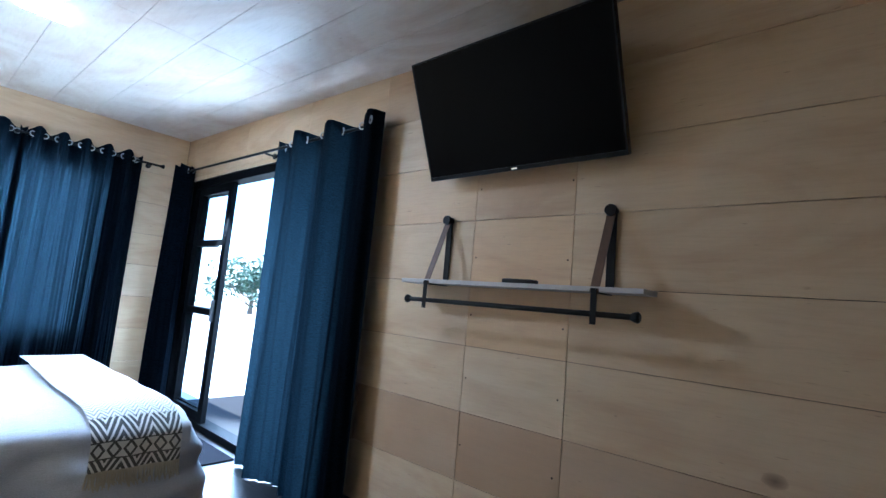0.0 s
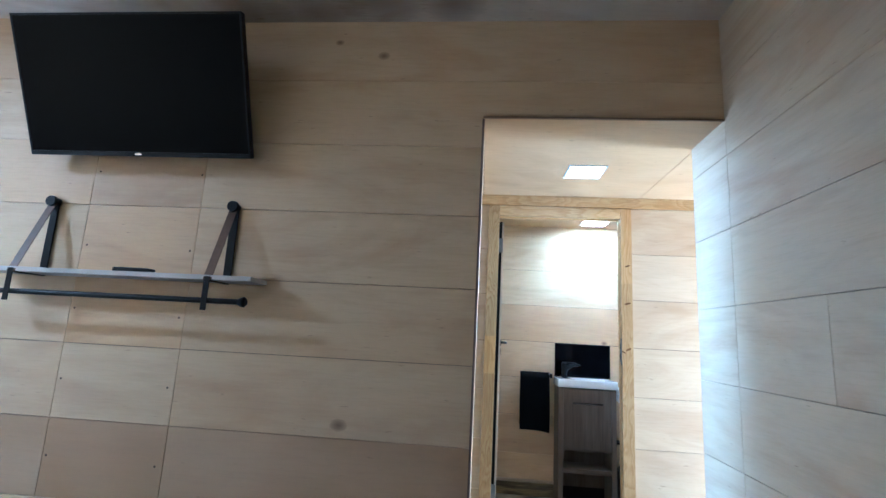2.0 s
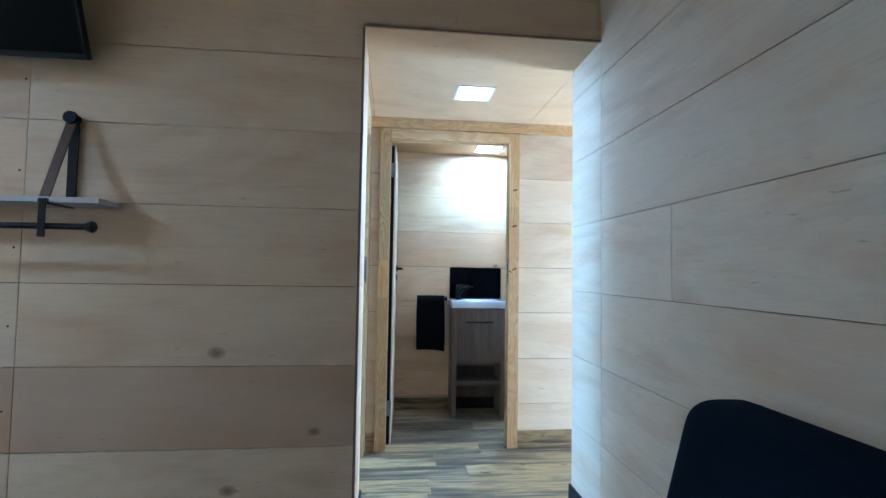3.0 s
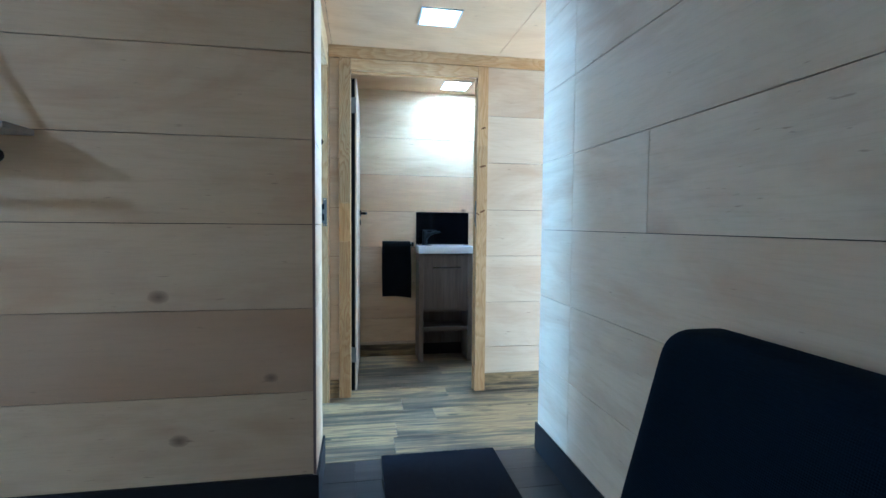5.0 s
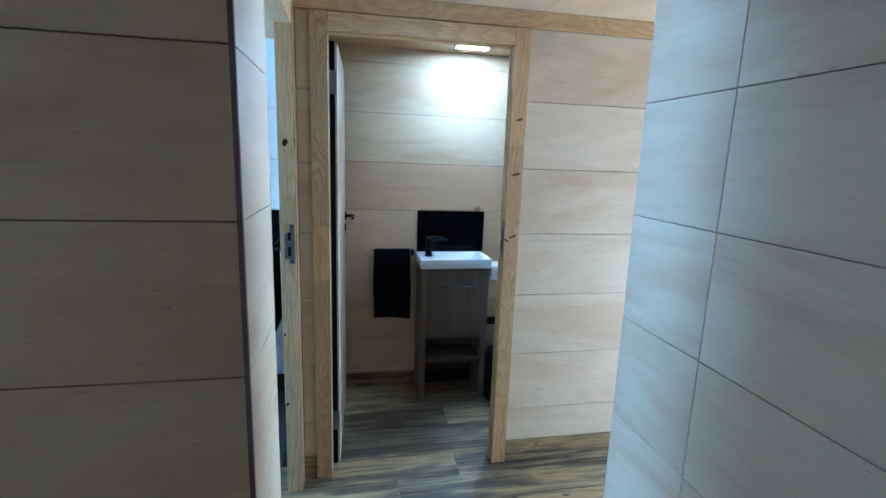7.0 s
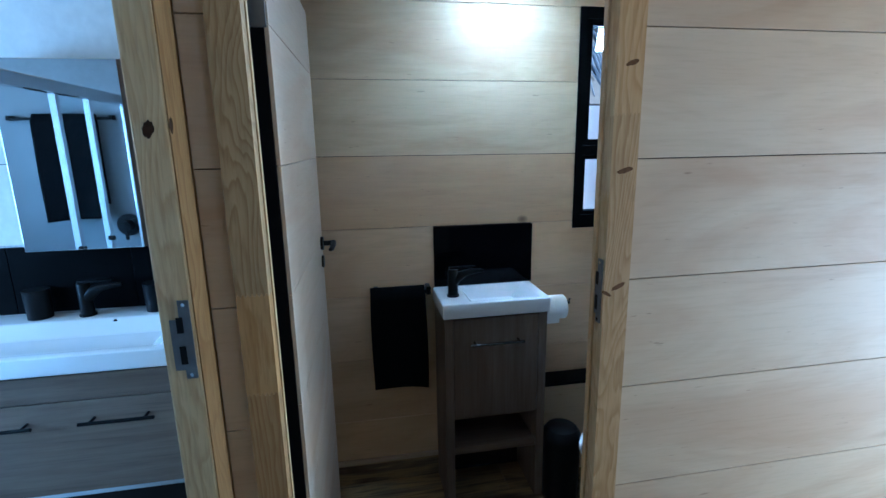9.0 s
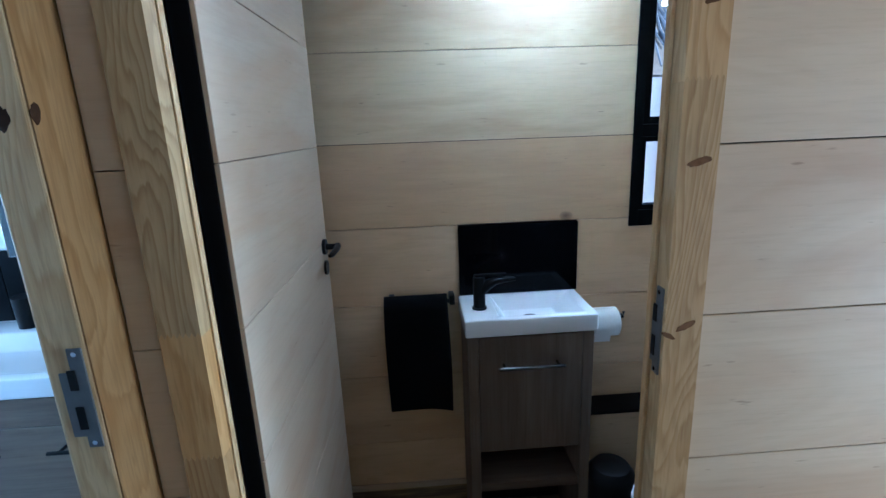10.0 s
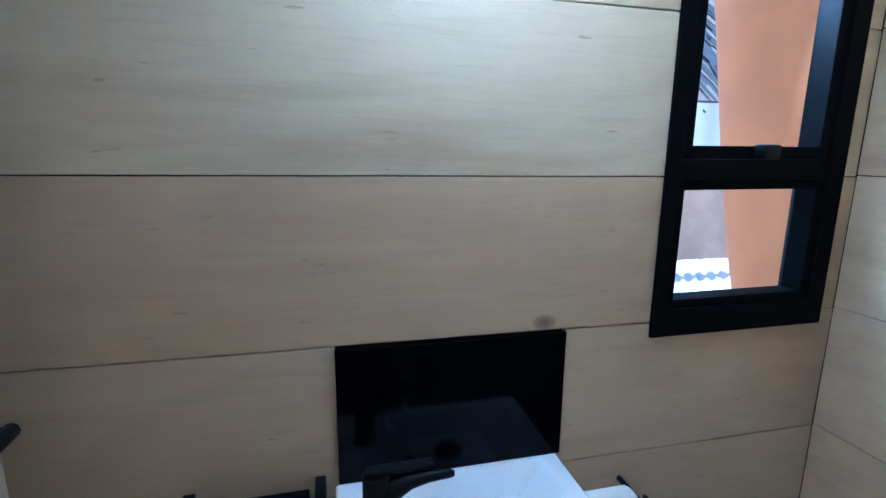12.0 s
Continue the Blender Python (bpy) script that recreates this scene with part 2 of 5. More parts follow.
LEATHER = plain("brown_leather", (0.10, 0.052, 0.024), 0.55, 0.0, 0.25, 70, 0.25)
BOARD = plain("pale_grey_board", (0.46, 0.42, 0.39), 0.5, 0.0, 0.1, 12)
GREY_WALL = plain("pale_grey_wall", (0.22, 0.23, 0.24), 0.6)
PLASTER = plain("white_plaster", (0.80, 0.79, 0.77), 0.8)
CONCRETE = plain("pale_concrete", (0.58, 0.56, 0.53), 0.85, 0.0, 0.12, 6, 0.3)
SAND = plain("dry_grassland", (0.46, 0.42, 0.33), 0.95, 0.0, 0.3, 0.6, 0.3)
LEAF = plain("leaf_green", (0.035, 0.060, 0.035), 0.6, 0.0, 0.35, 9)
BARK = plain("bark", (0.12, 0.09, 0.065), 0.9, 0.0, 0.3, 14, 0.5)
DARK_EDGE = plain("dark_board_edge", (0.15, 0.10, 0.085), 0.8, 0.0, 0.3, 14)
BROWN_EDGE = plain("brown_board_edge", (0.25, 0.17, 0.11), 0.8, 0.0, 0.3, 14)
TERRACOTTA = plain("salmon_painted_plaster", (0.88, 0.30, 0.11), 0.75, 0.0, 0.24, 7, 0.6)
ZINC = plain("weathered_zinc", (0.55, 0.56, 0.57), 0.45, 0.5, 0.18, 7)
WHITE_SHEET = plain("white_painted_sheet", (0.74, 0.70, 0.64), 0.6, 0.0, 0.14, 5)
STAINED = plain("stained_brown_board", (0.40, 0.28, 0.19), 0.8, 0.0, 0.55, 5)
GREY_PANEL = plain("grey_panel", (0.21, 0.19, 0.18), 0.8, 0.0, 0.5, 9)


def cloth(name, colour, glow, weave=420.0, thin=0.5, slub=(30, 30, 3)):
    m = Nodes(name)
    v = m.coords((1, 1, 1), False, "UV")
    wx = m.wave("X")
    wy = m.wave("Y")
    for w in (wx, wy):
        m.link(v, w.inputs["Vector"])
        w.inputs["Scale"].default_value, w.inputs["Distortion"].default_value = weave / 6.3, 1.5
    slubs = m.noise(m.coords(slub, False, "UV"), 6, 5, 0.65)
    weft = m.noise(m.coords((slub[2], slub[0] * 3, 1), False, "UV"), 6, 4, 0.6)
    f = m.math("ADD", m.math("MULTIPLY", slubs, 0.5), m.math("MULTIPLY", weft, 0.5))
    col = m.ramp(f, (0.32, tuple(0.7 * c for c in colour)), (0.68, tuple(min(1, 1.35 * c) for c in colour)))
    m.bump(m.math("ADD", m.math("ADD", wx.outputs["Fac"], wy.outputs["Fac"]), f), 0.22, 0.0008)
    m.done(col, 0.95, 0.0, 0.03)
    if glow:
        tl = m.add("ShaderNodeBsdfTranslucent")
        m.link(m.ramp(f, (0.41, tuple(0.35 * c for c in glow)), (0.59, tuple(min(1, 1.75 * c) for c in glow))), tl.inputs[0])
        mx = m.add("ShaderNodeMixShader")
        mx.inputs[0].default_value = thin
        m.link(m.bsdf.outputs[0], mx.inputs[1])
        m.link(tl.outputs[0], mx.inputs[2])
        m.link(mx.outputs[0], m.out.inputs["Surface"])
    return m.mat


KNOT = plain("dark_resin_knot", (0.040, 0.019, 0.009), 0.7, 0.0, 0.5, 120, spec=0.1)
BROWN_KNOT = plain("brown_pine_knot", (0.135, 0.070, 0.028), 0.7, 0.0, 0.5, 90, spec=0.1)
CURTAIN = cloth("navy_linen", (0.0020, 0.0034, 0.0060), (0.0098, 0.0172, 0.0240), thin=0.36, slub=(14, 14, 3))
DUVET = cloth("white_cotton", (0.56, 0.565, 0.61), None, 600)
TOWEL = cloth("black_terry", (0.004, 0.004, 0.0045), None, 300)
UPHOLSTERY = cloth("navy_felt", (0.005, 0.008, 0.014), None, 500)
MAT_CLOTH = cloth("charcoal_mat_pile", (0.010, 0.010, 0.013), None, 200)


def throw_weave():
    """White cotton throw: pale herringbone, black diamond border at the end."""
    m = Nodes("patterned_throw")
    uv = m.add("ShaderNodeTexCoord").outputs["UV"]
    sp = m.add("ShaderNodeSeparateXYZ")
    m.link(uv, sp.inputs[0])
    u, v = sp.outputs[0], m.math("ADD", sp.outputs[1], 0.06)

    def tri(x, n):
        return m.math("ABSOLUTE", m.math("SUBTRACT", m.math("FRACT", m.math("MULTIPLY", x, n)), 0.5))

    zig = m.math("FRACT", m.math("ADD", m.math("MULTIPLY", v, 30.0), m.math("MULTIPLY", tri(u, 7.0), 3.0)))
    herring = m.math("GREATER_THAN", zig, 0.58)
    big = m.math("FRACT", m.math("ADD", m.math("MULTIPLY", v, 22.0), m.math("MULTIPLY", tri(u, 3.0), 5.0)))
    chev = m.math("GREATER_THAN", big, 0.42)
    dia = m.math("ADD", m.math("ABSOLUTE", m.math("MULTIPLY", m.math("SUBTRACT", v, 2.125), 22.0)), m.math("MULTIPLY", tri(u, 6.0), 2.0))
    ring = m.math("MULTIPLY", m.math("GREATER_THAN", dia, 0.55), m.math("LESS_THAN", dia, 0.95))
    in_edge = m.math("GREATER_THAN", v, 1.985)
    in_dia = m.math("MULTIPLY", m.math("GREATER_THAN", v, 2.085), m.math("LESS_THAN", v, 2.165))
    line = m.math("MULTIPLY", in_dia, m.math("GREATER_THAN", m.math("ABSOLUTE", m.math("SUBTRACT", v, 2.125)), 0.034))
    border = m.math("ADD", m.math("MULTIPLY", m.math("SUBTRACT", 1.0, in_dia), chev), m.math("MULTIPLY", in_dia, m.math("MAXIMUM", ring, line)))
    wear = m.noise(m.coords((60, 60, 1), False, "UV"), 3, 4)
    dark = m.math("ADD", m.math("MULTIPLY", border, in_edge), m.math("MULTIPLY", m.math("SUBTRACT", 1.0, in_edge), m.math("MULTIPLY", herring, 0.62)), clamp=True)
    dark = m.math("MULTIPLY", dark, m.math("ADD", 0.65, m.math("MULTIPLY", wear, 0.5)), clamp=True)
    col = m.mix(dark, (0.72, 0.70, 0.66), (0.030, 0.030, 0.032))
    m.bump(m.math("ADD", wear, dark), 0.3, 0.002)
    return m.done(col, 0.95, 0.0, 0.1)


THROW = throw_weave()
FRINGE = plain("cream_cotton_fringe", (0.55, 0.49, 0.38), 0.95)


def glass(name, tint=(0.96, 0.98, 0.99)):
    m = Nodes(name)
    g = m.add("ShaderNodeBsdfGlass")
    g.inputs["Color"].default_value, g.inputs["Roughness"].default_value, g.inputs["IOR"].default_value = (*tint, 1), 0.0, 1.02
    m.link(g.outputs[0], m.out.inputs["Surface"])
    return m.mat


GLASS = glass("clear_glass")
MIRROR = plain("mirror_silver", (0.86, 0.88, 0.89), 0.02, 1.0, 0.01, 3, 0.0)


def screen_glass():
    m = Nodes("black_screen_glass")
    v = m.coords((1, 1, 1))
    smear = m.noise(v, 3.0, 4, 0.6, 0.8)
    return m.done((0.002, 0.002, 0.0025), m.math("ADD", 0.10, m.math("MULTIPLY", smear, 0.12)), 0.0, 0.03)


SCREEN = screen_glass()
BLACK_TILE = plain("black_tile", (0.003, 0.003, 0.0035), 0.35, 0.0, 0.1, 12, 0.02, spec=0.05)
BLACK_GLASS = plain("black_gloss_glass", (0.002, 0.002, 0.003), 0.08, 0.0, 0.05, 5, 0.0, spec=0.09)


def lit(name, colour, power):
    m = Nodes(name)
    m.bsdf.inputs["Base Color"].default_value = (0.8, 0.8, 0.8, 1)
    m.bsdf.inputs["Emission Color"].default_value = (*colour, 1)
    m.bsdf.inputs["Emission Strength"].default_value = power
    return m.mat


LED = lit("led_diffuser_passage", (0.92, 0.96, 1.0), 4.1)
LED_WC = lit("led_diffuser_wc", (0.86, 0.94, 1.0), 24.0)
LED_DIM = lit("led_diffuser_bedroom", (0.90, 0.95, 1.0), 84.0)

# ---- mesh helpers ----


def box(bm, x0, x1, y0, y1, z0, z1, bevel=0.0, seg=2):
    r = bmesh.ops.create_cube(bm, size=1.0)
    vs = r["verts"]
    for v in vs:
        v.co = Vector(((x0 + x1) / 2 + v.co.x * (x1 - x0), (y0 + y1) / 2 + v.co.y * (y1 - y0), (z0 + z1) / 2 + v.co.z * (z1 - z0)))
    if bevel:
        es = list({e for v in vs for e in v.link_edges})
        bmesh.ops.bevel(bm, geom=es, offset=bevel, segments=seg, profile=0.6, affect="EDGES", clamp_overlap=True)
    return bm


def boxed(x0, x1, y0, y1, z0, z1, bevel=0.0, seg=2):
    return box(bmesh.new(), x0, x1, y0, y1, z0, z1, bevel, seg)


def tube(bm, points, radius, sides=12, cap=True):
    """A round bar along a line of points; radius is one number or one per point."""
    pts = [Vector(p) for p in points]
    rad = [radius] * len(pts) if not isinstance(radius, (list, tuple)) else radius
    rings = []
    up = Vector((0, 0, 1))
    for i, p in enumerate(pts):
        d = (pts[min(i + 1, len(pts) - 1)] - pts[max(i - 1, 0)]).normalized()
        a = d.cross(up if abs(d.z) < 0.95 else Vector((1, 0, 0))).normalized()
        b = d.cross(a).normalized()
        rings.append([bm.verts.new(p + rad[i] * (math.cos(k * math.tau / sides) * a + math.sin(k * math.tau / sides) * b)) for k in range(sides)])
    for r, s in zip(rings, rings[1:]):
        for k in range(sides):
            bm.faces.new((r[k], r[(k + 1) % sides], s[(k + 1) % sides], s[k]))
    if cap:
        bm.faces.new(rings[0])
        bm.faces.new(list(reversed(rings[-1])))
    return bm


def tubed(points, radius, sides=12):
    return tube(bmesh.new(), points, radius, sides)


def sheet(fn, nu, nv, uv=None):
    """A grid of nu x nv cells through fn(s, t), s and t from 0 to 1; uv(s, t) lays the weave."""
    bm = bmesh.new()
    lay = bm.loops.layers.uv.new("UVMap")
    g = [[bm.verts.new(fn(i / nu, j / nv)) for j in range(nv + 1)] for i in range(nu + 1)]
    for i in range(nu):
        for j in range(nv):
            f = bm.faces.new((g[i][j], g[i + 1][j], g[i + 1][j + 1], g[i][j + 1]))
            if uv:
                for lp, (a, b) in zip(f.loops, ((i, j), (i + 1, j), (i + 1, j + 1), (i, j + 1))):
                    lp[lay].uv = uv(a / nu, b / nv)
    return bm


def part(name, bm, material, parent=None, label="", smooth=None):
    """Links a bmesh as one mesh object under a thing or part."""
    me = bpy.data.meshes.new(name)
    bmesh.ops.recalc_face_normals(bm, faces=bm.faces)
    if smooth is not None:
        for f in bm.faces:
            f.smooth = True
        for e in bm.edges:
            if len(e.link_faces) == 2 and e.calc_face_angle(0) > radians(smooth):
                e.smooth = False
    bm.to_mesh(me)
    bm.free()
    me.materials.append(material)
    ob = new(name, me)
    ob.parent = parent
    if label:
        ob["label"] = label
    return ob


def thing(name, at, label, category, group="", turn=0.0):
    ob = new(name)
    ob.empty_display_size = 0.1
    ob.matrix_world = pose(*at, 0, 0, turn)
    return tagged(ob, label, category, group)


def setting(name, bm, material, label, category, smooth=None):
    ob = part(name, bm, material, None, "", smooth)
    return tagged(ob, label, category, "", "structure")


# ---- structure ----
CLEAR = 2.207
NORTH, EAST, WEST, SOUTH = 2.27, 1.942, -4.95, -0.55
END, BACK, REVEAL = 3.475, 4.405, 2.605
SKIN = 0.012


def ceiling_z(x):
    return 2.69 + 0.027 * max(0.0, -0.4 - x)


bm = bmesh.new()
for a, b, z0, z1, y1 in ((-5.1, -4.75, 0, 3.0, 2.44), (-4.75, -2.1, 2.34, 3.0, 2.44), (-2.1, 0.893, 0, 3.0, 2.593), (0.893, 1.954, 2.2195, 3.0, 2.40)):
    box(bm, a, b, NORTH + SKIN, y1, z0, z1)
wall_north = setting("wall_north", bm, JOINT, "plywood-clad bedroom wall with sliding door and passage opening", "wall")
wall_east = setting("wall_east", boxed(1.954, 2.08, -0.7, 2.593, 0, 3.0), JOINT, "pale plywood-clad bedroom side wall", "wall")
bm = bmesh.new()
box(bm, -5.1, WEST - SKIN, -0.7, 0.0, 0, 3.0)
box(bm, -5.1, WEST - SKIN, 1.55, 2.28, 0, 3.0)
box(bm, -5.1, WEST - SKIN, 0.0, 1.55, 2.25, 3.0)
box(bm, -5.1, WEST - SKIN, 0.0, 1.55, 0, 0.74)
wall_west = setting("wall_west", bm, JOINT, "plywood-clad bedroom wall behind the curtained window", "wall")
wall_south = setting("wall_south", boxed(-5.1, 2.08, -0.7, SOUTH - SKIN, 0, 3.0), JOINT, "plywood-clad bedroom wall behind the bed", "wall")
wall_passage = setting("wall_passage", boxed(2.08, 4.4, 2.40, REVEAL, 0, 2.5), PLY, "plywood passage wall", "wall")
bm = bmesh.new()
box(bm, 0.885, 1.010, END + SKIN, 3.525, 0, 2.3)
box(bm, 1.834, 4.4, END + SKIN, 3.525, 0, 2.3)
box(bm, 1.010, 1.834, END + SKIN, 3.525, 2.06, 2.3)
wall_end = setting("wall_end", bm, JOINT, "passage wall of pale plywood boards round the toilet door", "wall")
wall_partition = setting("wall_partition", boxed(0.806, 0.96, END + SKIN, 4.416, 0, 2.3), PLY, "partition wall between bathroom and toilet", "wall")
bm = bmesh.new()
box(bm, -1.7, 2.188, BACK + SKIN, 4.51, 0, 2.3)
box(bm, 2.624, 2.85, BACK + SKIN, 4.51, 0, 2.3)
box(bm, 2.188, 2.624, BACK + SKIN, 4.51, 0, 1.183)
box(bm, 2.188, 2.624, BACK + SKIN, 4.51, 2.105, 2.3)
wall_back = setting("wall_back", bm, JOINT, "outer wall of pale plywood boards with a small window", "wall")
wall_wc = setting("wall_wc", boxed(2.682, 2.85, 3.525, 4.416, 0, 2.3), JOINT, "plywood-clad toilet side wall", "wall")
bm = bmesh.new()
box(bm, -1.7, -1.6, 2.5, 2.95, 0, 2.3)
box(bm, -1.7, -1.6, 4.05, 4.5, 0, 2.3)
box(bm, -1.7, -1.6, 2.95, 4.05, 0, 1.0)
box(bm, -1.7, -1.6, 2.95, 4.05, 2.0, 2.3)
wall_bath = setting("wall_bath", bm, PLASTER, "white bathroom wall with a window opening", "wall")
wall_shower = setting("wall_shower", boxed(-1.6, 0.765, 2.594, 2.61, 0, 2.3), GREY_WALL, "pale grey bathroom wall behind the shower", "wall")
bm = bmesh.new()
box(bm, 4.3, 4.4, 2.40, 2.70, 0, 2.3)
box(bm, 4.3, 4.4, 3.40, 3.575, 0, 2.3)
box(bm, 4.3, 4.4, 2.70, 3.40, 2.1, 2.3)
wall_passage_end = setting("wall_passage_end", bm, PLASTER, "plain wall closing the passage round a doorway", "wall")
ground = setting("ground", boxed(-260, 260, -260, 260, -0.40, -0.12), SAND, "dry open grassland", "ground")
terrace = setting("terrace", boxed(-7.5, -1.7, 2.45, 5.2, -0.13, -0.02, 0.01), CONCRETE, "pale concrete terrace outside the sliding door", "pavement")
slab = setting("floor_slab", boxed(-5.1, 4.4, -0.7, 4.50, -0.11, -0.009), JOINT, "floor slab under the planks", "floor")

# ceilings, boards in one mesh each
bm = bmesh.new()
for k in range(10):
    y1 = NORTH - 0.305 * k
    y0 = max(y1 - 0.302, -0.7)
    for x0, x1 in ((-5.1, -2.45), (-2.447, -0.4), (-0.4, 2.08)):
        if y0 < y1:
            vs = [bm.verts.new((x, y, ceiling_z(x) + dz)) for dz in (0, 0.012) for x, y in ((x0, y0), (x1, y0), (x1, y1), (x0, y1))]
            for q in ((3, 2, 1, 0), (4, 5, 6, 7), (0, 1, 5, 4), (1, 2, 6, 5), (2, 3, 7, 6), (3, 0, 4, 7)):
                bm.faces.new([vs[i] for i in q])
ceiling = setting("ceiling_bedroom", bm, CEILING_PLY, "limewashed plywood board ceiling with soft dark patches by the north wall", "ceiling")
bm = bmesh.new()
vs = [bm.verts.new((x, y, ceiling_z(x) + dz)) for dz in (0.014, 0.2) for x, y in ((-5.2, -0.8), (-0.4, -0.8), (2.2, -0.8), (2.2, 2.7), (-0.4, 2.7), (-5.2, 2.7))]
for q in ((5, 4, 1, 0), (4, 3, 2, 1), (6, 7, 10, 11), (7, 8, 9, 10), (0, 1, 7, 6), (1, 2, 8, 7), (2, 3, 9, 8), (3, 4, 10, 9), (4, 5, 11, 10), (5, 0, 6, 11)):
    bm.faces.new([vs[i] for i in q])
setting("roof_bedroom", bm, JOINT, "roof over the bedroom", "roof")
bm = bmesh.new()
for x0, x1 in ((-1.7, 0.902), (0.905, 1.955), (1.958, 4.4)):
    for y0, y1 in ((NORTH, 3.49), (3.493, 4.5)):
        box(bm, x0, min(x1, 2.85) if y1 > 3.5 else x1, max(y0, NORTH if x0 == 0.905 else 2.604), y1, CLEAR, CLEAR + 0.011)
setting("ceiling_passage", bm, CARAMEL_PLY, "low plywood ceiling over passage and toilet", "ceiling")
setting("roof_passage", box(boxed(-1.8, 2.9, 2.402, 4.6, 2.301, 2.42), 2.9, 4.5, 2.402, 3.62, 2.301, 2.42), JOINT, "roof over passage and bathrooms", "roof")

# skirting
bm = bmesh.new()
box(bm, -2.1, 0.917, NORTH - 0.012, NORTH - 0.001, 0, 0.135, 0.003)
box(bm, 0.906, 0.917, NORTH - 0.001, REVEAL + 0.012, 0, 0.135, 0.003)
setting("baseboard_north", bm, BLACK_TRIM, "black painted skirting board", "baseboard")
setting("baseboard_east", boxed(1.930, 1.941, SOUTH, REVEAL + 0.010, 0, 0.135, 0.003), BLACK_TRIM, "black painted skirting board", "baseboard")
setting("baseboard_end", boxed(1.898, 4.3, END - 0.013, END - 0.001, 0, 0.115, 0.003), FLOOR_LIGHT, "skirting cut from driftwood floor planks", "baseboard")
setting("baseboard_end", boxed(0.8866, 0.9452, END - 0.012, END - 0.001, 0, 0.112, 0.003), FLOOR_LIGHT, "short skirting piece between the two door frames", "baseboard")
setting("baseboard_wc", boxed(0.97, 1.56, BACK - 0.013, BACK - 0.001, 0, 0.098, 0.003), FLOOR_LIGHT, "skirting cut from driftwood floor planks", "baseboard")
setting("trim_wc", boxed(0.97, 1.56, BACK - 0.016, BACK - 0.001, 0.100, 0.123, 0.006), DOOR_PLY, "pale timber bead above the skirting", "trim")
setting("trim_end", boxed(0.886, 4.3, END - 0.012, END - 0.0005, 2.133, CLEAR - 0.001, 0.003), PINE_X, "pine board under the passage ceiling", "trim")
setting("trim_corner", boxed(0.8965, 0.9068, NORTH - 0.0015, NORTH + 0.010, 0.136, CLEAR - 0.008, 0.001), DARK_EDGE, "dark timber edge at the passage corner", "trim")
setting("trim_opening", boxed(0.90, 1.941, NORTH - 0.004, NORTH + 0.004, CLEAR - 0.006, CLEAR + 0.004, 0.001), BROWN_EDGE, "dark timber edge of the passage opening", "trim")

# ---- doors and windows ----


def strike_plate(parent, m):
    """A lock keep: a bent steel plate with two slots and two screws."""
    bm = bmesh.new()
    box(bm, -0.011, 0.011, -0.002, 0.002, -0.085, 0.085, 0.001)
    box(bm, -0.030, -0.009, -0.002, 0.002, -0.065, 0.045, 0.001)
    keep = part("strike_plate", bm, STEEL, parent, "steel strike plate with two slots")
    keep.matrix_local = m
    for z0, z1 in ((-0.052, -0.012), (0.016, 0.050)):
        part("slot", boxed(-0.017, -0.004, -0.0034, -0.0018, z0, z1, 0.001), BLACK_METAL, keep, "dark slot")
    for z in (-0.076, 0.076):
        part("screw", tubed([(0, -0.0034, z), (0, -0.001, z)], 0.004, 10), CHROME, keep)


# toilet door lining, with its knots
KNOT_PLACES = ((1.868, 1.738, 0.010, -20), (1.866, 1.491, 0.012, -14), (1.866, 1.197, 0.011, -24), (1.836, 1.180, 0.008, 30))
lining = thing("door_lining", (1.4275, END, 0), "oiled pine lining and architrave of the toilet doorway", "door frame")
tagged(lining, kind="structure")


def local(bm, at):
    bmesh.ops.translate(bm, verts=bm.verts, vec=-Vector(at))
    return bm


LO = (1.4275, END, 0)



def knot_mesh(m, rx, rz, seed):
    """A thin uneven disc in the wood's face, a hair proud of it."""
    rnd = random.Random(seed)
    n = 18
    ring = [(rx * math.cos(q * math.tau / n) * rnd.uniform(0.82, 1.12), rz * math.sin(q * math.tau / n) * rnd.uniform(0.82, 1.12)) for q in range(n)]
    bm = bmesh.new()
    rear = [bm.verts.new(m @ Vector((x, 0.0005, z))) for x, z in ring]
    front = [bm.verts.new(m @ Vector((0.93 * x, -0.0006, 0.93 * z))) for x, z in ring]
    bm.faces.new(front)
    for q in range(n):
        bm.faces.new((front[q], rear[q], rear[(q + 1) % n], front[(q + 1) % n]))
    return bm


def jamb_piece(x0, x1, z0, z1, teeth_low, teeth_high):
    """One length of a finger-jointed jamb: comb teeth cut into an end that meets the next length."""
    n = 7
    low = [(x0 + (x1 - x0) * k / (2 * n), z0 + (0.009 if teeth_low and k % 2 else 0.0)) for k in range(2 * n + 1)]
    high = [(x0 + (x1 - x0) * k / (2 * n), z1 + (0.009 if teeth_high and k % 2 else 0.0)) for k in range(2 * n, -1, -1)]
    bm = bmesh.new()
    front, rear = [[bm.verts.new((x, y, z)) for x, z in low + high] for y in (END - 0.018, END + 0.045)]
    bm.faces.new(front)
    bm.faces.new(list(reversed(rear)))
    m = len(front)
    for k in range(m):
        bm.faces.new((front[k], rear[k], rear[(k + 1) % m], front[(k + 1) % m]))
    return bm


